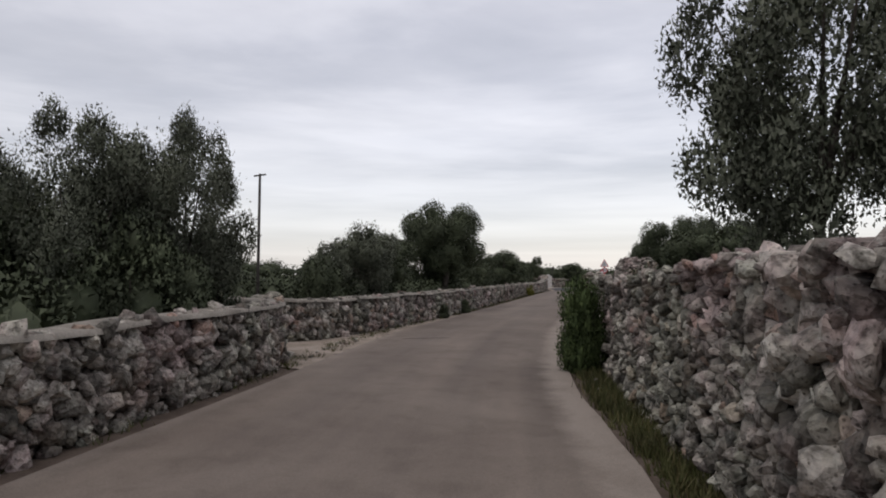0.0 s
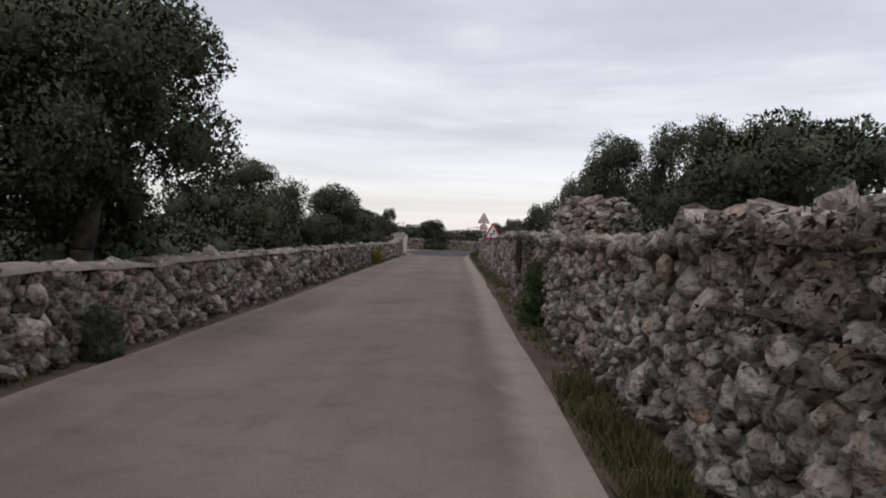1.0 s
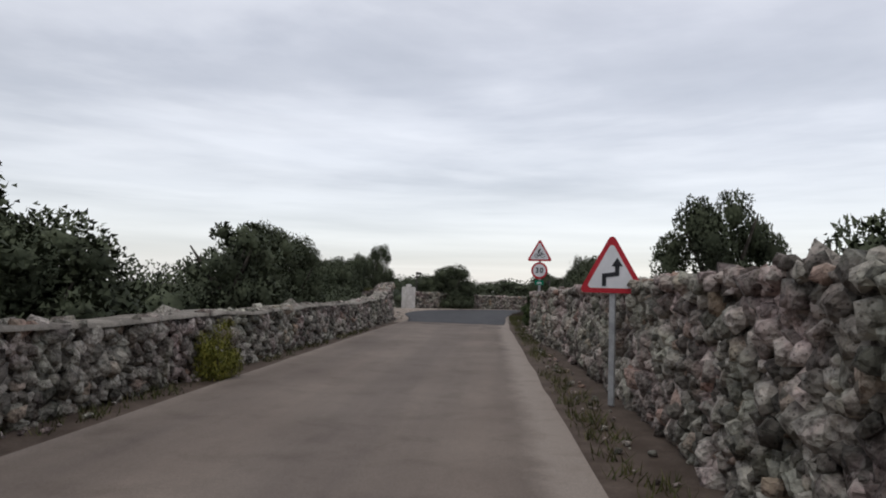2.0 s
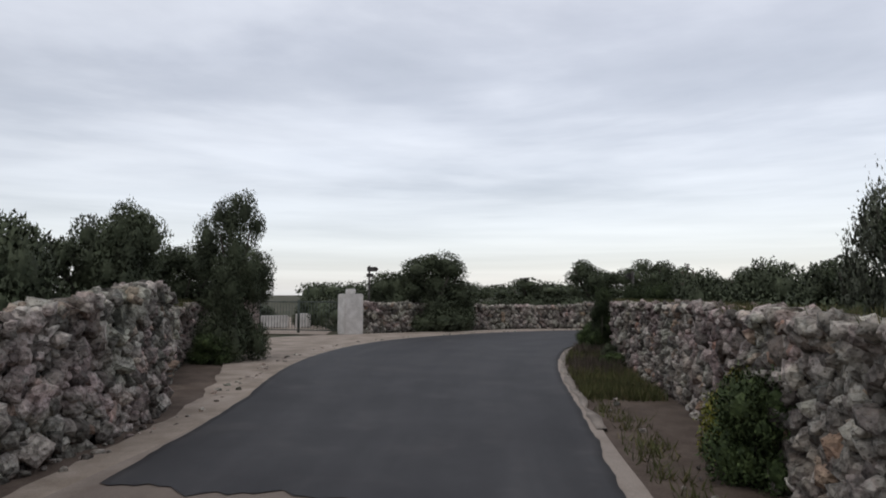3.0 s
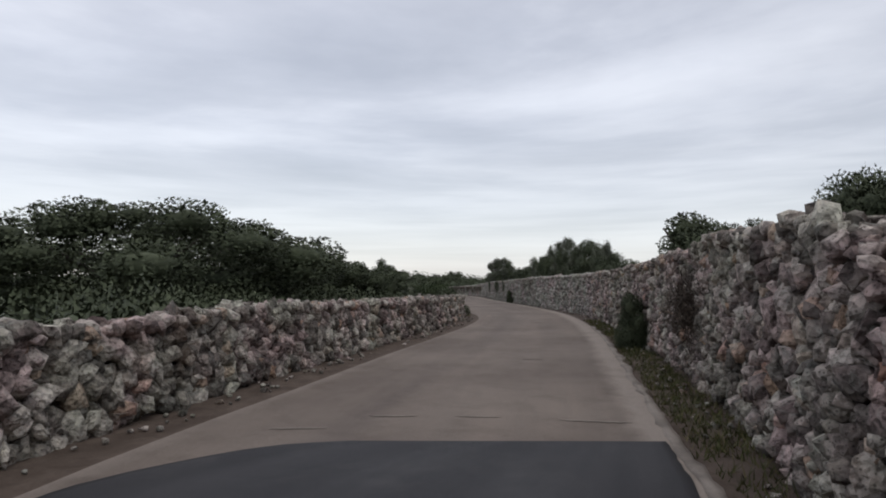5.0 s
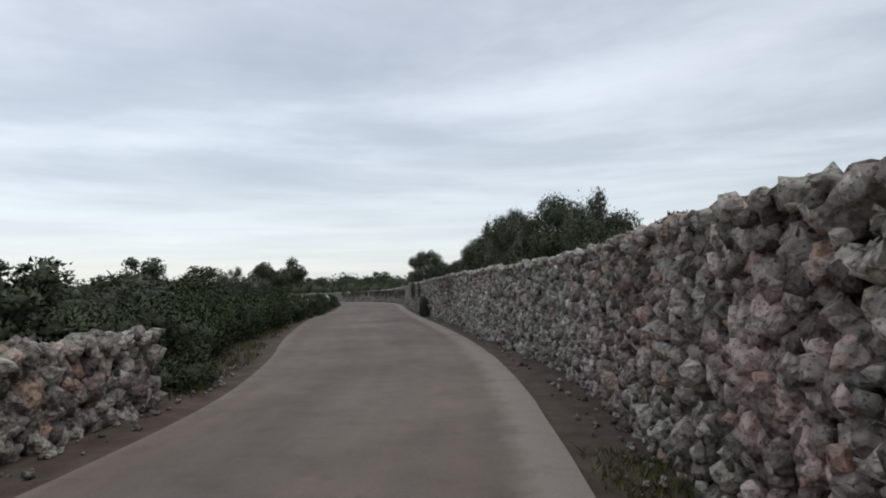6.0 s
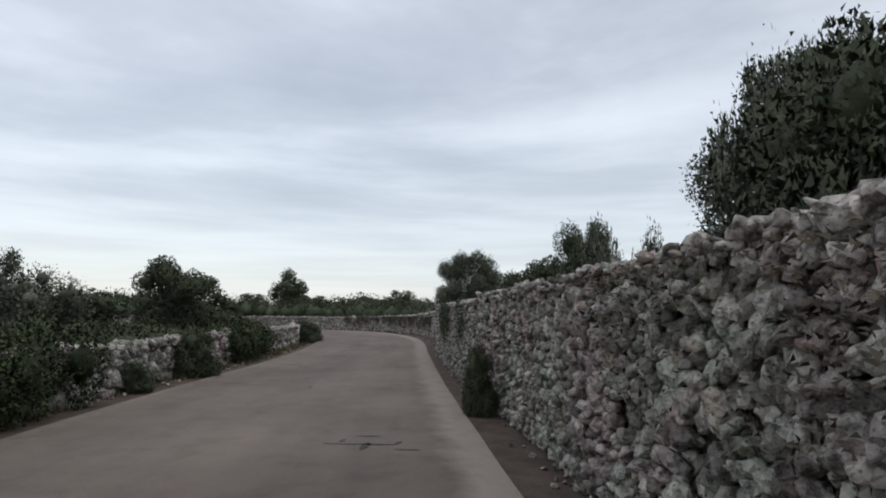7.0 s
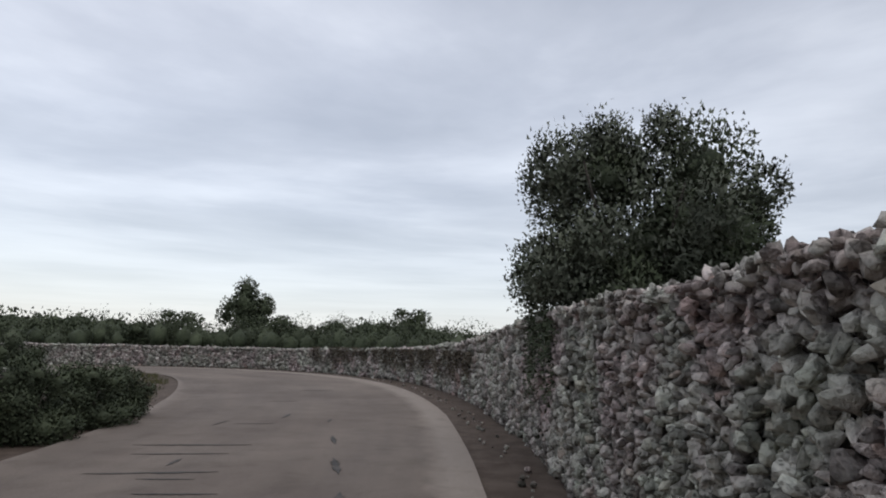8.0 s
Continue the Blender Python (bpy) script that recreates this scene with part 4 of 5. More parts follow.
# beside the first lane, on the field side
for row in (
    ("grand", -2.5, 2.67, 1.05, 3.55, 10), ("grand", -1.75, 4.07, 0.95, 3.75, 80), ("olive", -4.6, 1.97, 1.4, 3.5, 140), ("olive", -2.3, 3.47, 0.85, 3.35, 60), ("shrub", -3, 1.97, 1, 2.5, 15), ("shrub", -1.7, 2.97, 0.8, 2.2, 70), ("shrub", -2.7, 2.47, 0.75, 1.75, 40), ("shrub", -2.05, 2.67, 0.7, 1.7, 160), ("shrub", -1.36, 3.27, 0.65, 1.65, 250), ("shrub", -3.6, 3.17, 0.9, 1.8, 310), ("shrub", -1.7, 4.67, 0.6, 2, 100),
    ("shrub", -2.2, 9.77, 0.7, 1.75, 15), ("airy", -2.5, 10.77, 0.65, 2.15, 70), ("olive", -2, 12.27, 1, 2.75, 120), ("round", -2.2, 14.17, 1.1, 2.6, 200), ("shrub", -3.4, 12.77, 1.2, 2, 0), ("tall", -1.9, 20.9, 1.7, 4.3, 0), ("shrub", -2.42, 21.77, 1.11, 2.09, 0), ("shrub", -2.64, 26.6, 1.2, 2.16, 90), ("shrub", -1.8, 27.95, 0.84, 2.04, 200),
    ("round", -3.45, 19.67, 1.29, 2.7, 90), ("oak", -2.6, 29.3, 1.35, 2.95, 40), ("oak", -2.6, 33.1, 1.1, 2.1, 33), ("round", -2.04, 36.8, 1.26, 2.94, 300), ("shrub", -4.08, 34.22, 1.56, 2.52, 60), ("shrub", -2.88, 40.37, 1.44, 2.04, 10),
    ("round", -2.3, 47.4, 1.0, 2.6, 140), ("round", -2.1, 49.2, 0.7, 2.45, 60), ("shrub", -4.3, 59.6, 1.0, 2.3, 10), ("shrub", -5.9, 58.6, 1.0, 2.3, 80), ("shrub", -3.5, 61.0, 0.8, 2.25, 200), ("shrub", -5.0, 60.5, 1.0, 2.35, 300), ("dome", -4.2, 63.6, 0.9, 2.65, 40), ("dome", -5.2, 62.4, 1.0, 2.6, 170), ("far_dome", -2.4, 45.66, 1.08, 2.4, 75), 
    ("shrub", -4.3, 61.5, 0.85, 2.4, 20), ("round", -3.3, 63.3, 0.62, 2.8, 160), ("oak", -2.9, 66.5, 0.78, 3.45, 260), ("round", -4.8, 68.0, 1.0, 2.5, 30), ("shrub", -5.3, 66.2, 1.1, 2.6, 45), ("shrub", -6.4, 73.6, 0.7, 0.85, 0),
    # behind the tall wall on the other side
    ("grand", 7, 4.47, 1.75, 6.5, 30), ("dome", 8.9, 24.8, 2.0, 3.75, 20), ("oak", 7.1, 31.6, 1.45, 4.2, 0), ("oak", 8.3, 27.4, 1.3, 3.95, 130),
    ("oak", 8.6, 30.4, 1.5, 4.4, 70), ("oak", 6.9, 33.4, 1.0, 3.7, 210), ("spiky", 5.9, 33.0, 0.6, 3.1, 15), ("spiky", 6.32, 35.2, 0.84, 2.88, 300), ("round", 10.6, 27.6, 1.6, 4.0, 90), ("dome", 6.92, 45.04, 1.02, 3.06, 190), ("shrub", 7.04, 39.76, 1.08, 2.16, 40),
    ("far_dome", 7.16, 56, 1.2, 1.8, 20), ("spiky", 6.9, 58.1, 1.05, 2.5, 25), ("airy", 6.3, 59.5, 0.5, 2.75, 40), ("dome", 7.5, 58.7, 1.0, 2.2, 70), ("shrub", 6.5, 57.2, 0.9, 2.1, 160), ("dome", 7.0, 57.8, 1.1, 2.55, 20), ("dome", 6.62, 58.85, 0.85, 2.7, 250), ("dome", 8.3, 63.9, 1.0, 1.95, 110), ("shrub", 8.9, 69.6, 0.9, 2.0, 310), ("shrub", 7.3, 68.3, 0.9, 1.9, 20), ("shrub", 6.7, 66.3, 0.7, 1.75, 90), ("shrub", 8.3, 67, 1.0, 2.05, 150),
    # round the bend
    ("round", 0.3, 78.6, 1.45, 3.0, 25), ("shrub", 1.1, 79, 0.8, 1.9, 10), ("shrub", -0.85, 78.8, 0.95, 2.3, 70), ("shrub", -1.5, 79.7, 1.5, 2.25, 110), ("far_dome", 4.3, 84.9, 2.2, 2.15, 10), ("dome", 7.6, 86.6, 1.55, 3.1, 100), ("dome", 10.1, 85.6, 1.65, 3.1, 10),
    ("far_dome", 12.8, 92, 1.9, 3.0, 60), ("dome", 16, 88.4, 1.75, 2.85, 220), ("airy", 16.9, 87.4, 0.55, 2.4, 20), ("far_dome", 19, 89.2, 0.9, 1.5, 0),
    ("mound", 29.8, 91.3, 4.8, 3.4, 90), ("dome", 35.6, 89.8, 1.9, 2.65, 0), ("dome", 38.4, 88.8, 1.2, 2.15, 55), ("far_dome", 42.61, 89.63, 1.2, 1.9, 55),
    ("far_olive", 48.99, 92.23, 1.2, 1.8, 150), ("shrub", 10.8, 69.5, 1.4, 2.1, 150), ("shrub", 12.8, 71.5, 1.3, 1.9, 70), ("round", 15.5, 73, 1.2, 2.1, 240), ("olive", 21.2, 75.4, 0.85, 3.1, 15),
    ("dome", 20.4, 75.4, 0.95, 2.2, 140), ("dome", 19.2, 74.4, 1.2, 2.3, 260), ("shrub", 24.1, 76.4, 0.55, 1.85, 80), ("round", 28.4, 74.9, 1.1, 3.15, 10), ("dome", 32.5, 76.4, 0.9, 2.7, 115), ("dome", 36.2, 76.8, 1.9, 3.3, 0), 
    # along the last lane
    ("oak", 48.97, 80.58, 1.1, 2.8, 200), ("airy", 50.3, 80.9, 0.7, 3.5, 20), ("round", 47.94, 80.28, 0.9, 2.4, 70), ("dome", 45.42, 79.11, 1.1, 2.35, 0), ("oak", 53.25, 81.9, 1.35, 3.75, 310), ("olive", 54.4, 82.8, 0.6, 3.2, 80), ("olive", 52.2, 80.9, 0.75, 3.35, 10), ("oak", 56.4, 83.8, 0.85, 3.4, 45), ("olive", 57.8, 84.3, 0.6, 3.0, 0), ("round", 59.6, 85.2, 0.85, 3.15, 40),
    ("airy", 62.6, 85.1, 0.9, 4.3, 100), ("grand", 63.9, 84.4, 1.45, 4.7, 170), ("spiky", 66.6, 87.2, 0.5, 2.9, 60), ("spiky", 65.1, 86.4, 0.37, 2.6, 130), ("dome", 77.6, 90.3, 1.0, 2.8, 75), ("oak", 72.2, 87.9, 0.95, 3.75, 215), ("dome", 74.2, 88.9, 1.1, 3.0, 75), ("shrub", 69.8, 88.22, 0.8, 2.4, 140),
    ("shrub", 76.1, 89.4, 0.6, 2.75, 155), ("shrub", 79.2, 90.93, 0.9, 2.9, 20), ("grand", 84.12, 93.97, 1.62, 4.22, 65), ("oak", 84.3, 93.85, 1.4, 4.05, 10), ("far_round", 116.5, 121.5, 2.2, 5.8, 0), ("far_dome", 113.35, 108.54, 2.2, 3.5, 50), ("far_dome", 110, 116, 2.3, 2.9, 20), ("far_dome", 112, 112.6, 2.2, 2.7, 140), ("far_dome", 107.6, 121, 2.4, 3.0, 80),
    ("far_dome", 62.29, 103.11, 1.7, 3.1, 40), ("far_dome", 64.87, 101.65, 2.1, 2.7, 90), ("far_olive", 65.68, 98.66, 1.0, 2.25, 30), ("airy", 65.71, 99.8, 0.85, 2.65, 75), ("far_dome", 71.21, 102.85, 1.4, 1.9, 0), ("far_dome", 83.5, 107.6, 1.4, 2.5, 10),
    ("far_dome", 79.4, 107.2, 1.2, 2.3, 130), ("dome", 74.9, 102.5, 1.6, 3.25, 66), ("far_dome", 86.5, 112.0, 1.3, 1.9, 80), ("far_round", 88.0, 108.6, 0.7, 1.3, 0),
    # behind the gate
    ("shrub", -8.6, 83.1, 1.1, 0.9, 30), ("shrub", -5.7, 82.0, 0.72, 1.25, 130), ("olive", -9.5, 81.3, 1.2, 2.4, 60),
):
    plant(*row)

# growing at the feet of the walls
for row in (
    ("green", 4.1, 5.17, 0.36, 1.35, 0), ("green", 3.85, 7.17, 0.22, 0.35, 40), ("shrub", -0.66, 15.8, 0.22, 0.45, 0), ("shrub", -0.64, 19.1, 0.2, 0.5, 70), ("green", 3.88, 23.15, 0.24, 0.95, 60), ("green", 3.8, 22.9, 0.26, 0.5, 10), ("yellow", -0.74, 41.3, 0.3, 0.75, 0),
    ("green", 4.5, 58.3, 0.42, 0.8, 0), ("yellow", 4.55, 58.95, 0.3, 0.75, 30), ("green", 4.8, 66, 0.25, 0.28, 90), ("shrub", 5, 67.3, 0.22, 0.35, 90), ("green", 5.12, 70.5, 0.32, 0.7, 10), ("green", 5.42, 70.65, 0.3, 0.85, 140), ("green", 5.74, 71.15, 0.32, 0.85, 280), ("green", 6.12, 71.75, 0.3, 0.65, 30), ("green", 5.95, 71.2, 0.34, 0.62, 70), ("green", 6.45, 71.55, 0.34, 0.6, 170), ("green", 7.0, 71.9, 0.3, 0.5, 250), ("bramble", 5.2, 69.72, 0.3, 1.6, 60), ("green", 4.96, 70.1, 0.32, 0.6, 110), ("green", 5, 69.45, 0.25, 0.5, 20), ("green", 5.4, 70.9, 0.24, 0.8, 200), ("bramble", 6.2, 70.2, 0.4, 1.68, 200), ("bramble", 6.6, 69.6, 0.45, 1.7, 300), ("green", 8.6, 73.3, 0.4, 0.4, 0),
    ("shrub", 8.9, 80.9, 0.55, 1.05, 0), ("shrub", 10.6, 81.5, 0.3, 1.0, 20), ("shrub", 29.6, 78.9, 0.35, 1.1, 30), ("shrub", 42.54, 86.83, 0.8, 1.15, 0), ("shrub", -5, 71.5, 0.7, 1.1, 0), ("green", -3.1, 66, 0.5, 0.6, 50),
    ("shrub", 64.03, 88.8, 0.24, 0.95, 0), ("shrub", 64.42, 94.92, 0.3, 0.5, 0), ("shrub", 67.11, 95.71, 0.5, 1.05, 60), ("shrub", 82.32, 101.38, 0.6, 1.0, 30), ("shrub", 83.79, 102.04, 0.75, 0.9, 30), ("shrub", 84.93, 102.5, 0.6, 0.85, 130),
    ("dry", 4.05, 13.77, 0.35, 1.4, 0), ("dry", 4.05, 27.3, 0.22, 1.4, 60), ("dry", 11.4, 74.75, 0.32, 1.45, 20), ("dry", 12.6, 75.2, 0.32, 1.5, 80), ("dry", 13.8, 75.6, 0.36, 1.65, 130), ("dry", 25, 77.7, 0.6, 1.5, 140), ("dry", 72.75, 91.75, 0.25, 1.7, 0),
):
    plant(*row)


def scatter_scrub():
    """Low scrub across the fields, and the treeline all round, as one mass."""
    rng = np.random.default_rng(77)
    lane = np.array(ROAD_L + ROAD_R) * K
    shapes = []
    tries = 0
    while len(shapes) < 700 and tries < 12000:
        tries += 1
        ring = len(shapes) >= 380
        a = rng.uniform(0, 6.283)
        p = np.array([50, 70]) + np.array([math.cos(a), math.sin(a)]) * rng.uniform(135, 190) if ring else np.array([rng.uniform(-60, 165), rng.uniform(-30, 180)])
        gap = np.hypot(*(lane - p).T).min()
        if gap < 16 or (p[0] < 4 and 84 < p[1] < 185 and not ring) or (ring and p[0] < -34 and p[1] > 150):
            continue
        tall = rng.uniform(4.0, 6.2) if ring else min(rng.uniform(0.9, 1.6) + gap * 0.014, 2.9)
        wide = tall * rng.uniform(0.9, 1.6)
        lobes = [((p[0] + rng.normal(0, wide * 0.5), p[1] + rng.normal(0, wide * 0.5), tall * rng.uniform(0.3, 0.6)), (wide * rng.uniform(0.4, 0.8),) * 2 + (tall * rng.uniform(0.3, 0.5),)) for _ in range(5)]
        shapes.append(crown_shape(lobes, 800 if ring else 760, 0.42 if ring else 0.16 if gap < 40 else 0.26, rng, len(shapes), fringe=0.03 if ring else 0.06, core=0.5, slim=0.6))
    return joined(*shapes)


far = leafy_object("scrub", scatter_scrub(), LEAF_DARK)
tagged(far, "dark evergreen scrub and treeline across the fields", "scrub", kind="stuff")


def thicket(line, out, lo, hi, heights, seed, mat, label, leaf=0.082, per=620, step=0.8, start=0.0, end=1.0, name="thicket"):
    """Tangled low bushes along a line, between two distances behind it, in plan units."""
    rng = np.random.default_rng(seed)
    xy, go, s = spaced(scaled(line), 0.2)
    lobes = []
    v = s[-1] * start
    while v < s[-1] * end:
        h = np.interp(v, [a * K for a, _ in heights], [b * K for _, b in heights]) * (0.85 + 0.3 * noise.noise((v * 0.35, seed, 0)) + rng.uniform(-0.06, 0.06))
        for _ in range(2):
            d = rng.uniform(lo, hi) * K * -out
            p = np.array([np.interp(v, s, xy[:, 0]), np.interp(v, s, xy[:, 1])]) + np.array([np.interp(v, s, go[:, 1]), -np.interp(v, s, go[:, 0])]) * d
            r = step * rng.uniform(0.7, 1.15)
            top = h * rng.uniform(0.75, 1.0)
            lobes.append(((p[0], p[1], top * 0.5), (r, r, top * 0.52)))
        v += step * rng.uniform(0.75, 1.1)
    shape = crown_shape(lobes, per * len(lobes), leaf, rng, seed, fringe=0.1, core=0.5, slim=0.6, inside=0.2)
    return tagged(leafy_object(name, shape, mat), label, name, kind="stuff")


DARK_THICKET = "dark tangle of evergreen scrub behind the stone wall"
thicket(WALL_NEAR_L, 1, 1.4, 3.6, [(0, 1.9), (30, 1.9)], 51, LEAF_DARK, DARK_THICKET, start=0.35, end=0.82)
thicket(WALL_FIELD_L, 1, 1.3, 3.4, [(0, 1.75), (10, 1.75), (16, 1.9), (40, 1.75), (48, 1.6)], 52, LEAF_DARK, DARK_THICKET, start=0.05)
thicket(WALL_GATE_L, 1, 1.2, 3.0, [(0, 1.9), (4, 2.2), (8, 1.7), (12, 1.2)], 53, LEAF_DARK, DARK_THICKET, end=0.85)
thicket(WALL_BEND_L, 1, 1.6, 4.6, [(0, 1.5), (4, 1.95), (12, 1.95), (22, 1.75), (40, 1.5)], 54, LEAF_DARK, DARK_THICKET, step=1.0)
thicket(WALL_LANE_R, -1, 1.7, 3.8, [(0, 1.7), (20, 1.5), (34, 1.7), (38, 2.0), (46, 2.2), (54, 1.9), (60, 1.7)], 55, LEAF_DARK, DARK_THICKET, start=0.25, step=1.0)
thicket(WALL_SIGN_R, -1, 1.4, 3.6, [(0, 1.7), (10, 1.7), (18, 1.8), (24, 1.75)], 56, LEAF_DARK, DARK_THICKET)
thicket(WALL_BEND_R, -1, 1.3, 3.6, [(0, 1.7), (6, 1.75), (10, 2.0), (20, 1.9), (31, 2.0)], 57, LEAF_DARK, DARK_THICKET)
thicket(WALL_FAR_R, -1, 1.3, 3.4, [(0, 2.1), (8, 2.2), (16, 2.3), (24, 2.2), (36, 2.1)], 58, LEAF_DARK, DARK_THICKET)
thicket(WALL_END_R, -1, 1.5, 4.4, [(0, 2.1), (6, 2.2), (12, 1.95), (19, 2.1), (27, 2.7), (33, 3.4), (66, 3.6)], 59, LEAF_DARK, DARK_THICKET, step=1.1)
thicket(WALL_FAR_L, 1, 1.4, 4.6, [(0, 1.4), (14, 1.35), (22, 1.35), (30, 1.1), (42, 1.0)], 60, LEAF_DARK, DARK_THICKET, step=1.0)
HEDGE = "dense dark green hedge swallowing a low stone wall"
thicket([(43.17, 87.07), (48.56, 89.86), (55.51, 92.11), (62.78, 94.62)], 1, -0.35, 0.75, [(0, 1.62), (12, 1.62), (20, 1.5)], 61, LEAF_BRAMBLE, HEDGE, 0.06, 1100, 0.55, name="hedge")
thicket([(70.25, 97.02), (72.12, 97.64), (74.41, 98.53)], 1, -0.3, 0.8, [(0, 1.35), (6, 1.4)], 62, LEAF_BRAMBLE, HEDGE, 0.06, 1100, 0.55, name="hedge")


def tufts(line, lo, hi, count, tall, seed, mat, label, start=0.0, end=1.0, base_z=0.0):
    """Grass blades along a line, between two sideways distances in plan units."""
    rng = np.random.default_rng(seed)
    xy, go, s = spaced(scaled(line), 0.2)
    verts, faces, base = [], [], 0
    for _ in range(count):
        v = s[-1] * rng.uniform(start, end)
        if noise.noise((v * 0.5, seed, 0)) < rng.uniform(-0.6, 0.25):
            continue
        d = rng.uniform(lo, hi) * K
        p = np.array([np.interp(v, s, xy[:, 0]), np.interp(v, s, xy[:, 1])]) + np.array([np.interp(v, s, go[:, 1]), -np.interp(v, s, go[:, 0])]) * d
        for _ in range(7):
            q = p + rng.normal(0, 0.05, 2)
            tip = np.r_[q + rng.normal(0, 0.06, 2), base_z + tall * rng.uniform(0.4, 1.1)]
            w = rng.normal(0, 1, 2)
            w = w / np.hypot(*w) * 0.009
            verts += [np.r_[q - w, base_z - 0.02], np.r_[q + w, base_z - 0.02], tip]
            faces.append((base, base + 1, base + 2))
            base += 3
    return tagged(mesh_object("grass", np.array(verts), faces, mat), label, "grass", kind="stuff")


tufts(ROAD_R, 0.1, 0.45, 3600, 0.16, 1, GRASS, "short green grass along the foot of the wall", 0.046, 0.166)
tufts(ROAD_R, 0.12, 0.5, 900, 0.12, 6, GRASS, "sparse weeds on bare soil below the wall", 0.166, 0.356)
tufts(ROAD_R, 0.12, 1.1, 12000, 0.18, 2, GRASS, "rough green and brown grass on the inside of the bend", 0.356, 0.463)
tufts(ROAD_R, 0.12, 0.7, 1500, 0.1, 7, GRASS, "thin brown weeds beyond the bend", 0.463, 0.561)
tufts(ROAD_L, -0.6, -0.15, 1400, 0.12, 3, GRASS, "thin grass along the foot of the low wall", 0.046, 0.323)
tufts(ROAD_L, -1.6, -0.3, 2200, 0.2, 4, GRASS, "rough grass below the hedge", 0.625, 0.927)

tufts(ROAD_R, 0.15, 1.0, 2600, 0.3, 8, DRY_TWIG, "dry brown grass stalks on the inside of the bend", 0.365, 0.47)
tufts(WALL_SIGN_R, 0.12, 0.5, 1800, 0.16, 9, GRASS, "ragged grass growing along the wall top", 0.2, 0.95, 1.36)
tufts(WALL_GATE_L, -0.5, -0.1, 900, 0.18, 10, GRASS, "ragged grass growing along the wall top", 0.0, 0.8, 1.3)
CREEPER_DRY = leaf_mat("dry_creeper_leaves", (0.07, 0.056, 0.042), (0.12, 0.10, 0.074), (0.19, 0.158, 0.115))


def creeper(line, out, start, end, low, high, count, seed, mat, label, leaf=0.05):
    """Leaves and runners clinging to a wall's face, denser towards its top. Lengths and heights in plan units."""
    rng = np.random.default_rng(seed)
    xy, go, s = spaced(scaled(line), 0.1)
    v = rng.uniform(start * K, end * K, 3 * count)
    z = K * (low + (high - low) * rng.random(3 * count) ** 0.6)
    mask = np.array([noise.noise((a * 1.1, b * 0.9, seed)) + 0.5 * noise.noise((a * 3.3, b * 2.2, seed + 4)) for a, b in zip(v, z)])
    fade = np.minimum(1, np.minimum(v - start * K, end * K - v) / 0.5)
    keep = mask + 0.3 * fade > rng.uniform(-0.1, 0.45, 3 * count)
    v, z = v[keep][:count], z[keep][:count]
    g = np.c_[np.interp(v, s, go[:, 0]), np.interp(v, s, go[:, 1])]
    side = np.c_[g[:, 1], -g[:, 0]] * out
    p = np.c_[np.interp(v, s, xy[:, 0]), np.interp(v, s, xy[:, 1])] + side * rng.uniform(-0.02, 0.13, len(v))[:, None]
    shape = leaves_mesh(np.c_[p, z], np.c_[side, np.full(len(v), 0.25)], leaf, leaf * 0.45, rng, 0.5)
    return tagged(leafy_object("creeper", shape, mat), label, "creeper", kind="stuff")


BROWN_CREEPER = "dry brown creeper hanging over the wall face"
creeper(WALL_LANE_R, -1, 25.5, 29.0, 0.3, 1.4, 4200, 71, CREEPER_DRY, BROWN_CREEPER)
creeper(WALL_LANE_R, -1, 30.5, 35.2, 0.7, 1.4, 2000, 72, CREEPER_DRY, BROWN_CREEPER)
creeper(WALL_LANE_R, -1, 42.8, 44.6, 0.2, 1.35, 1300, 73, CREEPER_DRY, BROWN_CREEPER)
creeper(WALL_BEND_R, -1, 3.2, 6.6, 0.4, 1.2, 6500, 74, CREEPER_DRY, BROWN_CREEPER)
creeper(WALL_FAR_R, -1, 15.0, 19.0, 0.8, 1.7, 1100, 75, CREEPER_DRY, BROWN_CREEPER)
creeper(WALL_FAR_R, -1, 30.5, 33.0, 0.7, 1.65, 2600, 76, LEAF_DARK, "dark green creeper hanging from the wall top")
creeper(WALL_FAR_R, -1, 26.9, 28.35, 0.75, 1.7, 1300, 79, LEAF_BRAMBLE, "dark green creeper hanging from the wall top", 0.035)
creeper(WALL_END_R, -1, 7.4, 9.4, 0.6, 1.7, 2400, 77, LEAF_DARK, "dark green creeper hanging from the wall top")
creeper(WALL_END_R, -1, 16.0, 34.0, 0.4, 1.2, 9000, 78, CREEPER_DRY, BROWN_CREEPER, 0.08)

# ---- signs, posts, gate ----
def plate_shape(bm, outline, thick, m):
    verts = [bm.verts.new(m @ Vector((x, y, 0))) for x, y in outline]
    face = bm.faces.new(verts)
    made = bmesh.ops.extrude_face_region(bm, geom=[face])
    bmesh.ops.translate(bm, verts=[v for v in made["geom"] if isinstance(v, bmesh.types.BMVert)], vec=(m.to_3x3() @ Vector((0, 0, thick))))
    bmesh.ops.recalc_face_normals(bm, faces=bm.faces[:])
    return bm


def rounded_triangle(side, r):
    pts = []
    h = side * math.sqrt(3) / 2
    for cx, cy, a0 in ((0, h * 2 / 3 - 2 * r, 30), (-side / 2 + r * math.sqrt(3), -h / 3 + r, 150), (side / 2 - r * math.sqrt(3), -h / 3 + r, 270)):
        for k in range(6):
            a = radians(a0 + 120 * k / 5)
            pts.append((cx + r * math.cos(a), cy + r * math.sin(a)))
    return pts


def circle(r, n=40):
    return [(r * math.cos(2 * math.pi * k / n), r * math.sin(2 * math.pi * k / n)) for k in range(n)]


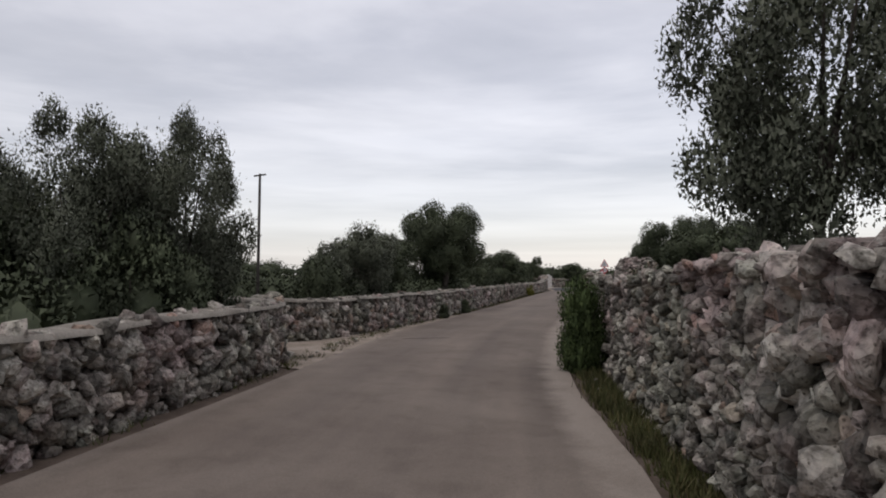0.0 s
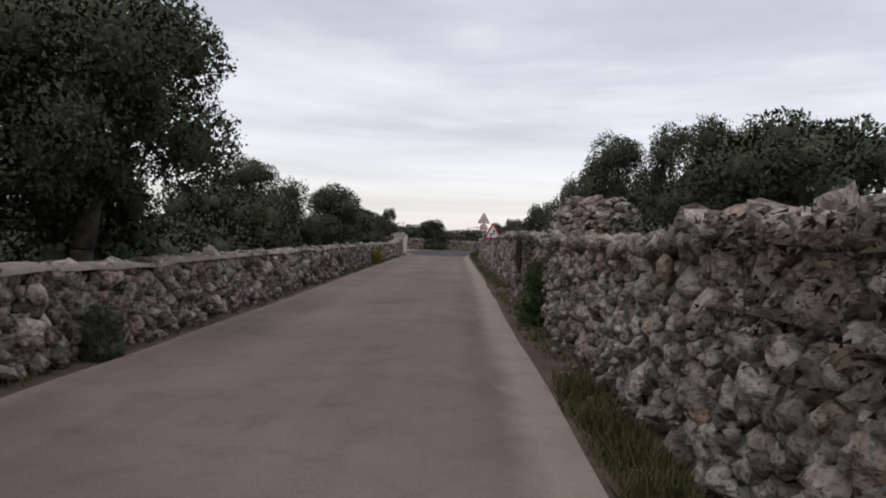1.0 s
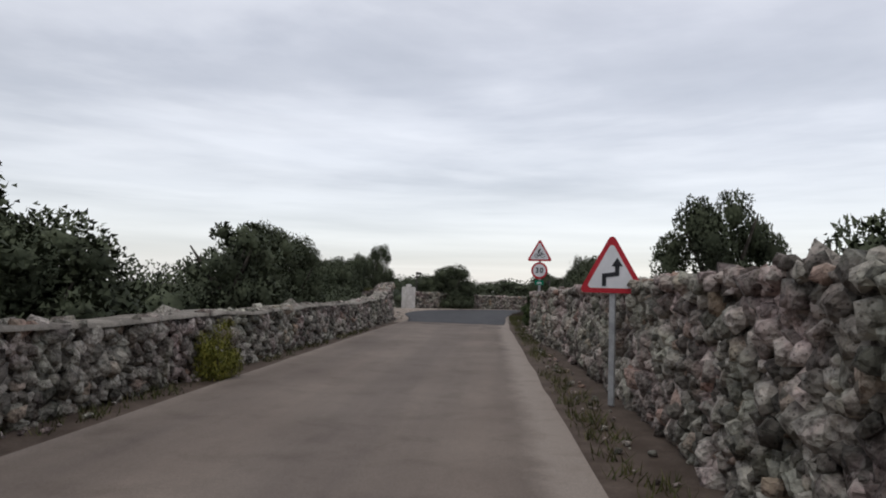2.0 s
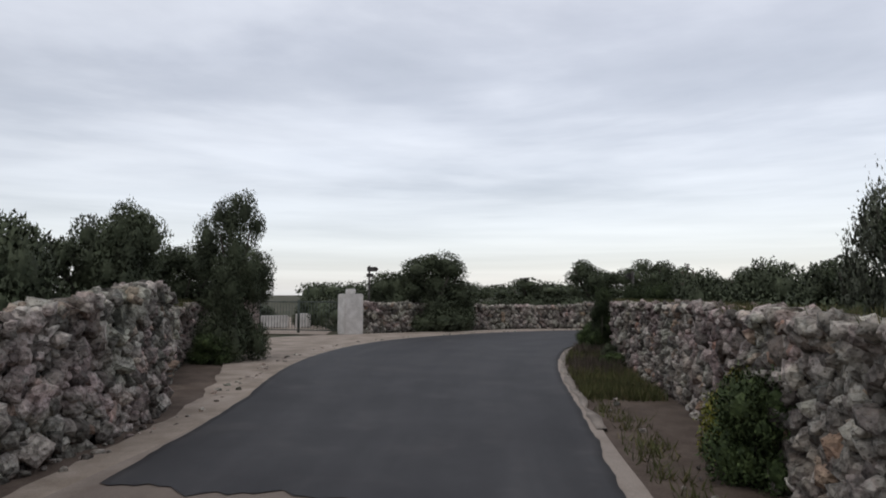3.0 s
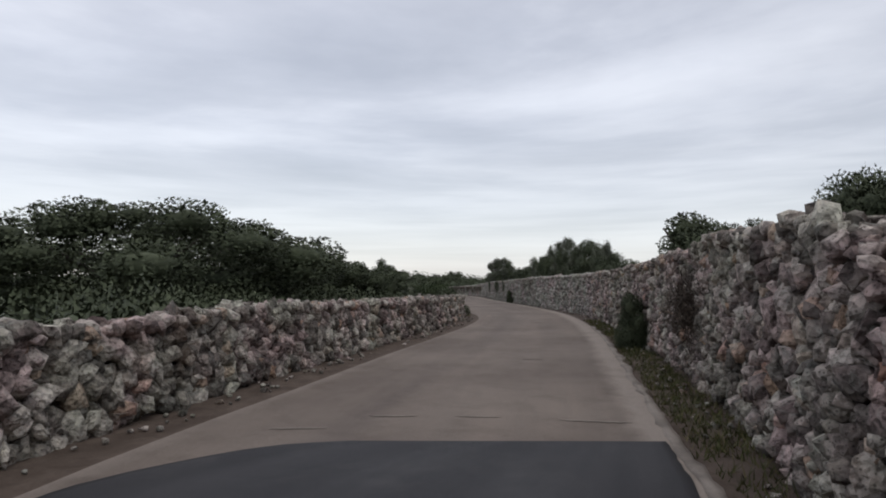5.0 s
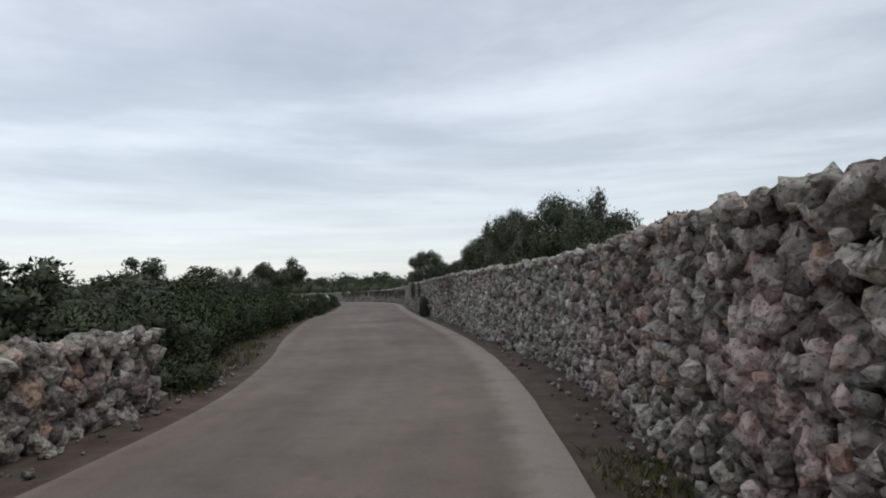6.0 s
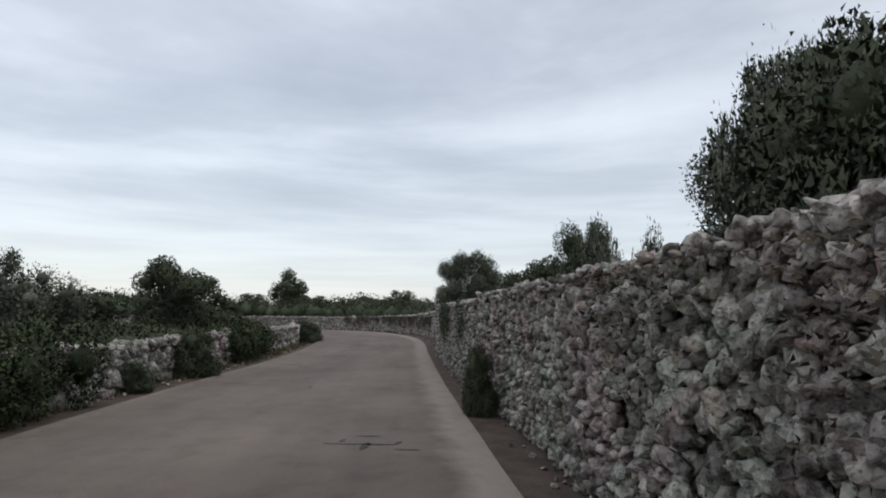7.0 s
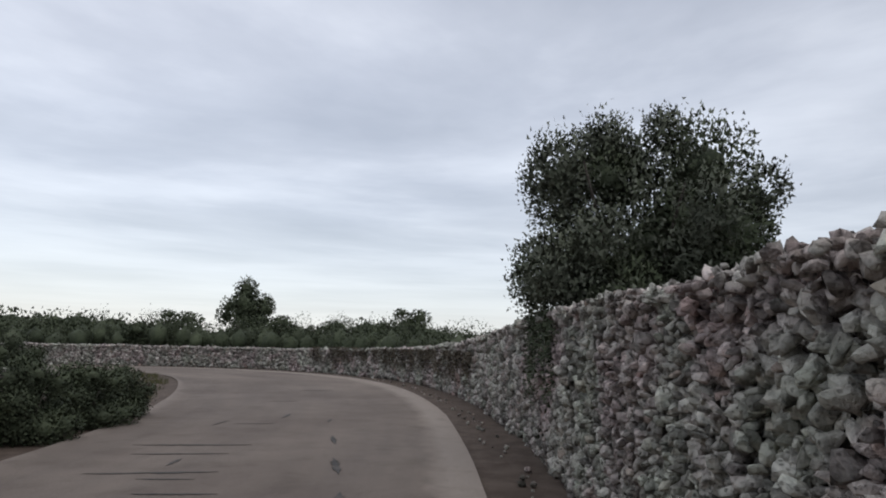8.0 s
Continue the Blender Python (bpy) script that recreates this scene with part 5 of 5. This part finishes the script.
def stroke(bm, a, b, w, m, thick=0.003):
    a, b = Vector(a), Vector(b)
    d = (b - a).normalized()
    n = Vector((-d.y, d.x)) * w / 2
    plate_shape(bm, [tuple(a - n), tuple(b - n), tuple(b + n), tuple(a + n)], thick, m)


def ring_strokes(bm, c, r, w, m, n=18):
    for k in range(n):
        a, b = 2 * math.pi * k / n, 2 * math.pi * (k + 1) / n
        stroke(bm, (c[0] + r * math.cos(a), c[1] + r * math.sin(a)), (c[0] + r * math.cos(b), c[1] + r * math.sin(b)), w, m)


def bicycle(bm, s, m, w):
    ring_strokes(bm, (-0.27 * s, -0.12 * s), 0.17 * s, w, m)
    ring_strokes(bm, (0.27 * s, -0.12 * s), 0.17 * s, w, m)
    for a, b in (((-0.27, -0.12), (-0.1, 0.12)), ((-0.1, 0.12), (0.18, 0.12)), ((0.18, 0.12), (0.02, -0.12)), ((0.02, -0.12), (-0.1, 0.12)), ((0.27, -0.12), (0.16, 0.2)), ((0.16, 0.2), (0.27, 0.22)), ((-0.27, -0.12), (0.02, -0.12)), ((-0.16, 0.16), (-0.04, 0.16))):
        stroke(bm, (a[0] * s, a[1] * s), (b[0] * s, b[1] * s), w, m)


def layered(parent, name, outline_of, layers, at, face):
    """A sign plate of stacked layers. layers: (size, material, name, thickness start)."""
    made = None
    for i, (size, mat, what) in enumerate(layers):
        bm = bmesh.new()
        plate_shape(bm, outline_of(size), 0.012 if i == 0 else 0.003, at @ pose(0, 0, 0 if i == 0 else 0.012 + 0.003 * (i - 1)))
        ob = part(what if i else name, bm, mat, made or parent)
        made = made or ob
    return made


def lettering(text, size, mat, parent, at, name="digit"):
    cu = bpy.data.curves.new(name, "FONT")
    cu.body, cu.size, cu.align_x, cu.align_y, cu.extrude, cu.offset = text, size, "CENTER", "CENTER", 0.0015, 0.007
    cu.materials.append(mat)
    ob = new(name, cu)
    bpy.context.view_layer.update()
    me = bpy.data.meshes.new_from_object(ob.evaluated_get(bpy.context.evaluated_depsgraph_get()))
    bpy.data.objects.remove(ob)
    ob = new(name, me)
    ob.parent = parent
    ob.matrix_local = at
    return ob


def lane_sign(x, y, yaw):
    """Post with a cycle warning, a 30 limit and a green cycle plate."""
    sign = tagged(new("road_sign"), "steel post with cycle warning triangle, 30 limit and green plate", "road sign")
    sign.matrix_basis = pose(x * K, y * K, 0, 0, 0, yaw)
    bm = bmesh.new()
    box(bm, (0.08, 0.05, 3.25), pose(0, 0.04, 1.625), 0.008)
    part("post", bm, STEEL, sign, "grey galvanised steel post")
    up = pose(0, 0, 0, 90, 0, 0)
    tri = layered(sign, "warning_triangle", lambda q: rounded_triangle(q, 0.05 * q / 0.86), ((0.9, SIGN_RED, ""), (0.69, SIGN_WHITE, "white_field")), pose(0, 0, 2.80) @ up, 1)
    bm = bmesh.new()
    bicycle(bm, 0.40, pose(0.0, -0.018, 2.775) @ up, 0.016)
    stroke(bm, (-0.05, 0.08), (0.03, 0.19), 0.05, pose(0, -0.018, 2.775) @ up)
    part("cycle_symbol", bm, SIGN_BLACK, tri, "black cycle symbol")
    disc = layered(sign, "limit_disc", circle, ((0.287, SIGN_RED, ""), (0.22, SIGN_WHITE, "white_field")), pose(0, 0, 2.215) @ up, 1)
    lettering("3", 0.25, SIGN_BLACK, disc, pose(-0.078, -0.02, 2.215) @ up)
    lettering("0", 0.25, SIGN_BLACK, disc, pose(0.078, -0.02, 2.215) @ up)
    bm = bmesh.new()
    box(bm, (0.30, 0.012, 0.16), pose(0, -0.006, 1.80))
    plate = part("green_plate", bm, SIGN_GREEN, sign, "green cycle route plate")
    bm = bmesh.new()
    bicycle(bm, 0.17, pose(0, -0.013, 1.80) @ up, 0.012)
    part("cycle_symbol", bm, SIGN_WHITE, plate, "white cycle symbol")
    return sign


def bend_sign(x, y, yaw):
    sign = tagged(new("road_sign"), "red-bordered triangle warning of bends on a short post", "road sign")
    sign.matrix_basis = pose(x * K, y * K, 0, 0, 0, yaw)
    bm = bmesh.new()
    box(bm, (0.08, 0.05, 2.15), pose(0, 0.04, 1.075), 0.008)
    part("post", bm, STEEL, sign, "grey galvanised steel post")
    up = pose(0, 0, 0, 90, 0, 0)
    tri = layered(sign, "warning_triangle", lambda q: rounded_triangle(q, 0.05 * q / 0.86), ((0.92, SIGN_RED, ""), (0.70, SIGN_WHITE, "white_field")), pose(0, 0, 1.73) @ up, 1)
    bm = bmesh.new()
    m = pose(0, -0.018, 1.69) @ up @ Matrix.Scale(1.25, 4)
    stroke(bm, (-0.08, -0.11), (-0.08, 0.0), 0.045, m)
    stroke(bm, (-0.10, 0.0), (0.06, 0.02), 0.045, m)
    stroke(bm, (0.06, 0.0), (0.06, 0.12), 0.045, m)
    plate_shape(bm, [(0.0, 0.10), (0.12, 0.10), (0.06, 0.19)], 0.003, m)
    part("bend_symbol", bm, SIGN_BLACK, tri, "black double bend arrow")
    return sign


lane_sign(4.26, 52.6, -18)
bend_sign(4.14, 40.5, -30)


def finger_post(x, y, tall, yaw, foot, reach=0.25, lower=0.0):
    post = tagged(new("signpost"), "dark wooden signpost with a pointed finger board", "signpost")
    post.matrix_basis = pose(x * K, y * K, 0, 0, 0, yaw)
    bm = bmesh.new()
    tube(bm, (0, 0, foot), (0.02, 0, tall), 0.045, 0.04, 12)
    part("post", bm, WOOD, post, "", True)
    bm = bmesh.new()
    plate_shape(bm, [(-0.07, -0.10), (reach - 0.08, -0.10), (reach, 0.0), (reach - 0.08, 0.10), (-0.07, 0.10)], 0.04, pose(0, -0.05, tall - 0.15, 90, 0, 0))
    part("finger_board", bm, WOOD, post, "dark pointed wooden board")
    if lower:
        bm = bmesh.new()
        plate_shape(bm, [(-0.1, -0.08), (lower, -0.08), (lower, 0.08), (-0.1, 0.08)], 0.03, pose(0, -0.05, tall - 0.42, 90, 0, 0))
        part("lower_board", bm, WOOD, post, "short dark wooden board")
    for dz in (-0.06, 0.06):
        bm = bmesh.new()
        tube(bm, (0.01, 0.06, tall - 0.15 + dz), (0.01, -0.1, tall - 0.15 + dz), 0.01, 0.01, 6)
        part("bolt", bm, STEEL, post)
    return post


finger_post(6.32, 71.25, 2.34, 208, 0)
finger_post(-2.2, 77.7, 2.85, 5, 0, 0.42, 0.2)

# gate pillars and gate
def pillar(x, y, yaw, wide, tall, mat, label, cap):
    p = tagged(new("gate_pillar"), label, "gate pillar")
    p.matrix_basis = pose(x * K, y * K, 0, 0, 0, yaw)
    bm = bmesh.new()
    box(bm, (wide, wide, tall + 0.03), pose(0, 0, tall / 2 - 0.015), 0.04)
    part("shaft", bm, mat, p)
    if cap:
        bm = bmesh.new()
        box(bm, (wide * 0.42, wide * 0.42, 0.2), pose(0, 0, tall + 0.1), 0.03)
        part("cap_block", bm, mat, p, "small square block on top")
    return p


pillar(-2.5, 75.9, 35, 0.8, 1.62, PLASTER, "whitewashed square gate pillar with a small block on top", True)
pillar(-6.4, 76.6, 35, 0.75, 1.55, STONE_PALE, "rough pale stone gate pillar", False)


def gate():
    g = tagged(new("metal_gate"), "closed green iron gate with upright bars", "gate")
    a, b = Vector((-6.0 * K, 76.5 * K, 0)), Vector((-2.95 * K, 76.05 * K, 0))
    g.location = a
    d = b - a
    half = d / 2
    for leaf in range(2):
        s, e = half * leaf + d.normalized() * 0.03, half * (leaf + 1) - d.normalized() * 0.03
        bm = bmesh.new()
        for z in (0.12, 1.28):
            tube(bm, s + Vector((0, 0, z)), e + Vector((0, 0, z)), 0.022, 0.022, 8)
        for q in (s, e):
            tube(bm, q + Vector((0, 0, 0.0)), q + Vector((0, 0, 1.36)), 0.03, 0.03, 8)
        frame_ob = part("gate_leaf", bm, IRON, g, "", True)
        for k in range(1, 13):
            q = s.lerp(e, k / 13)
            bm = bmesh.new()
            tube(bm, q + Vector((0, 0, 0.12)), q + Vector((0, 0, 1.28)), 0.011, 0.011, 6)
            part("bar", bm, IRON, frame_ob, "", True)


gate()

def stone_block(x, y, yaw, size):
    bm = bmesh.new()
    box(bm, size, pose(0, 0, size[2] / 2 - 0.02), 0.05)
    for v in bm.verts:
        v.co += Vector(noise.noise_vector(v.co * 3 + Vector((x, y, 0)))) * 0.03
    ob = tagged(part("stone_block", bm, PLASTER), "pale squared stone block on the track behind the gate", "stone block")
    ob.matrix_basis = pose(x * K, y * K, 0, 0, 0, yaw)


stone_block(-6.5, 79.6, 20, (1.3, 0.4, 0.62))
stone_block(-5.4, 80.0, 10, (0.7, 0.4, 0.7))
stone_block(-7.2, 79.2, 35, (0.5, 0.4, 0.4))


def top_slab(x, y, z, yaw, size):
    """A flat stone left lying on a wall."""
    bm = bmesh.new()
    box(bm, size, pose(0, 0, size[2] / 2), 0.012)
    for v in bm.verts:
        v.co += Vector(noise.noise_vector(v.co * 9 + Vector((x, y, 0)))) * 0.012
    ob = tagged(part("flat_stone", bm, STONE_PALE), "flat pale stone lying on the wall top", "stone")
    ob.matrix_basis = pose(x * K, y * K, z * K, 4, 3, yaw)


top_slab(68.05, 89.9, 1.6, 25, (0.3, 0.22, 0.11))

# small white corner plate on the wall
bm = bmesh.new()
plate_shape(bm, [(-0.16, 0.14), (0.15, 0.16), (0.11, -0.16)], 0.012, pose(0, 0, 0, 90, 0, 0))
tip = tagged(part("marker_plate", bm, SIGN_WHITE), "small white triangular plate on top of the wall", "marker")
tip.matrix_basis = pose(7.1 * K, 81.75 * K, 1.40, 0, 0, 0)


# round stone pile behind the tall wall
def stone_pile(x, y, base_r, tall, label, seed):
    rng = np.random.default_rng(seed)
    thing = tagged(new("stone_pile"), label, "stone pile")
    thing.location = (x * K, y * K, 0)
    co, fs = lumpy_ball(np.array([0, 0, 0.0]), np.array([base_r * 0.9, base_r * 0.9, tall * 0.97]), seed, 2, 0.05)
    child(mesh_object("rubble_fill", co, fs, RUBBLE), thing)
    rows = []
    z = 0.1
    while z < tall:
        r = base_r * (1 - max(0, z / tall) ** 7) ** 0.5
        n = max(1, int(2 * math.pi * r / 0.23))
        for k in range(n):
            a = 2 * math.pi * (k + rng.uniform(-0.3, 0.3)) / n
            rows.append((int(rng.integers(16)), np.array([r * math.cos(a), r * math.sin(a), z + rng.normal(0, 0.03)]), turn_z((-math.sin(a), math.cos(a)), 0.2, rng), np.array([0.29, 0.26, 0.2]) * rng.uniform(0.8, 1.25)))
        z += 0.145
    stones_joined("loose_rubble", rows[: len(rows) // 3], STONE_MASS, thing)
    for index, place, turn, dims in rows[len(rows) // 3:][-300:]:
        ob = new("stone", rock_mesh(index, STONE))
        ob.parent = thing
        ob.matrix_local = Matrix.Translation(place) @ Matrix([list(r) for r in turn]).to_4x4() @ Matrix.Diagonal((*dims, 1))


stone_pile(5.87, 28.52, 1.15, 2.7, "round stepped heap of stacked field stones", 41)

# a thin bare pole in the field
pole = tagged(new("utility_pole"), "thin weathered wooden pole with a short crossbar", "pole")
pole.location = (-2.63 * K, 7.77 * K, 0)
bm = bmesh.new()
tube(bm, (0, 0, -0.05), (0.0, 0, 4.0), 0.045, 0.03, 8)
part("shaft", bm, WOOD, pole, "", True)
bm = bmesh.new()
tube(bm, (-0.16, 0, 3.95), (0.16, 0, 3.98), 0.02, 0.02, 6)
part("crossbar", bm, WOOD, pole)


def wild_stalk(x, y, tall, lean, seed):
    """A dry flower stalk with side twigs and small round heads."""
    rng = np.random.default_rng(seed)
    thing = tagged(new("wild_fennel"), "tall dry flower stalk standing above the wall", "plant")
    thing.matrix_basis = pose(x * K, y * K, 0, 0, 0, seed * 40)
    tip = Vector((lean, 0, tall))
    bm = bmesh.new()
    tube(bm, (0, 0, -0.03), tip, 0.014, 0.006, 6)
    part("stem", bm, BARK, thing, "thin dry stem", True)
    for k in range(9):
        at = Vector((0, 0, 0)).lerp(tip, rng.uniform(0.72, 1.0))
        end = at + Vector((*rng.normal(0, 0.09, 2), rng.uniform(0.04, 0.14)))
        bm = bmesh.new()
        tube(bm, at, end, 0.004, 0.003, 5)
        for _ in range(7):
            m = Matrix.Translation(end + Vector(rng.normal(0, 0.022, 3))) @ Matrix.Scale(rng.uniform(0.012, 0.022), 4)
            bmesh.ops.create_icosphere(bm, subdivisions=1, radius=1.0, matrix=m)
        part("flower_head", bm, DRY_TWIG, thing, "small dry flower head")


wild_stalk(6.6, 67.15, 2.3, 0.05, 3)
wild_stalk(6.9, 68.4, 2.25, -0.35, 5)


def board_post(x, y):
    """A leaning stake with a small slatted board, behind the tall wall."""
    thing = tagged(new("wooden_stake"), "leaning grey stake with a weathered slatted board", "stake")
    thing.matrix_basis = pose(x * K, y * K, 0, 0, -2, 8)
    bm = bmesh.new()
    box(bm, (0.05, 0.05, 2.45), pose(0, 0, 1.2), 0.006)
    part("stake", bm, WOOD, thing)
    for k in range(4):
        bm = bmesh.new()
        box(bm, (0.46, 0.02, 0.075), pose(0.26, -0.035, 1.86 + 0.09 * k, 0, 1.5 * (k - 1), 0), 0.004)
        part("slat", bm, STEEL, thing, "weathered grey slat")


board_post(6.25, 35.4)


# tar streaks and patches on the old asphalt
def tar_streak(x, y, yaw, long, wide, seed, mat=TAR, lift=0.0):
    """A flat ragged patch on the road, tapering to its ends."""
    n = 34
    edge = lambda k, side: wide * 0.5 * (0.75 + 0.9 * noise.noise((k * 0.45, seed * 3.1, side))) * min(1.0, 0.15 + 3.2 * min(k, n - k) / n)
    up = [(long * (k / n - 0.5), edge(k, 1.0)) for k in range(n + 1)]
    down = [(long * (k / n - 0.5), -edge(k, 5.0)) for k in range(n, -1, -1)]
    bm = bmesh.new()
    plate_shape(bm, up + down, 0.003, pose(x * K, y * K, 0.0245 + lift, 0, 0, yaw))
    part("tar_patch", bm, mat, road)


for row in ((0.66, 9.12, 32, 1.2, 0.07), (61.48, 89.42, 9.5, 0.42, 0.1), (61.75, 89.15, 4.5, 0.2, 0.07), (61.66, 89.76, 4.5, 0.2, 0.05), (66.09, 92.49, 19.5, 0.5, 0.05), (76.02, 94.79, -65.5, 0.3, 0.08), (70.02, 94.74, -60.5, 0.35, 0.1), (86.37, 100.09, 19.5, 0.8, 0.08), (80.66, 97.7, -65.5, 0.8, 0.06), (81.04, 96.38, 24.5, 0.6, 0.09), (81.11, 98.18, -65.5, 0.6, 0.05), (73.98, 96.16, 19.5, 0.6, 0.06), (81.86, 98.71, 19.5, 0.5, 0.06), (84.94, 100.42, 14.5, 0.8, 0.05), (86.12, 99.11, 19.5, 0.6, 0.05), (88.93, 101.7, 120, 0.7, 0.05), (85.1, 99.9, 122, 0.7, 0.06), (82.9, 99.3, 118, 1.6, 0.09), (82.3, 99.0, 118, 1.2, 0.07), (81.3, 98.5, 120, 1.4, 0.1), (84.1, 98.0, 30, 0.9, 0.09), (82.4, 97.1, 30, 1.1, 0.1), (89.8, 100.5, 120, 0.3, 0.05), (92.4, 102.8, 120, 1.0, 0.06), (76.5, 95.1, 108, 0.5, 0.09), (79.7, 97.8, 110, 0.8, 0.08), (70.5, 95.4, 108, 0.7, 0.12), (61.55, 89.5, 105, 0.9, 0.07), (61.45, 88.95, 105, 0.3, 0.06), (62.0, 89.6, 105, 0.3, 0.05), (38, 82.36, 100, 0.5, 0.06), (26.9, 80.5, 95, 0.4, 0.05)):
    tar_streak(*row, int(row[0] * 10))
for k, row in enumerate(((2.2, 56.2, 3, 1.3, 0.28), (0.8, 56.6, -4, 1.2, 0.3), (3.0, 55.2, 0, 0.9, 0.25))):
    tar_streak(*row, k + 3, NEW_ASPHALT, 0.0007 * k)

for k, row in enumerate(((21.75, 80.95, 105, 0.55, 0.06), (21.95, 80.15, 100, 0.5, 0.07), (22.05, 79.05, 95, 0.75, 0.08), (21.0, 81.55, 110, 0.6, 0.06), (1.24, 24.8, 5, 0.7, 0.05), (1.5, 25.2, 8, 0.6, 0.04))):
    tar_streak(*row, k + 20, KERB, 0.0005)

# loose stones at the foot of the walls
rng = np.random.default_rng(5)
for line, side_by, lo, hi in ((ROAD_R, 0.25, 0.06, 0.9), (ROAD_L, -0.25, 0.05, 0.85)):
    xy, go, s = spaced(scaled(line), 0.2)
    heap = []
    for _ in range(900):
        v = s[-1] * rng.uniform(lo, hi)
        p = np.array([np.interp(v, s, xy[:, 0]), np.interp(v, s, xy[:, 1])]) + np.array([np.interp(v, s, go[:, 1]), -np.interp(v, s, go[:, 0])]) * K * (side_by + np.sign(side_by) * rng.uniform(0, 0.35))
        r = rng.uniform(0.02, 0.075)
        heap.append((int(rng.integers(16)), np.array([p[0], p[1], r * 0.25]), np.eye(3), np.array([r, r, r * 0.7]) * rng.uniform(0.8, 1.4, 3)))
    debris = tagged(new("loose_stones"), "small loose stones fallen along the verge", "stones", kind="stuff")
    stones_joined("stones", heap, STONE_MASS, debris)
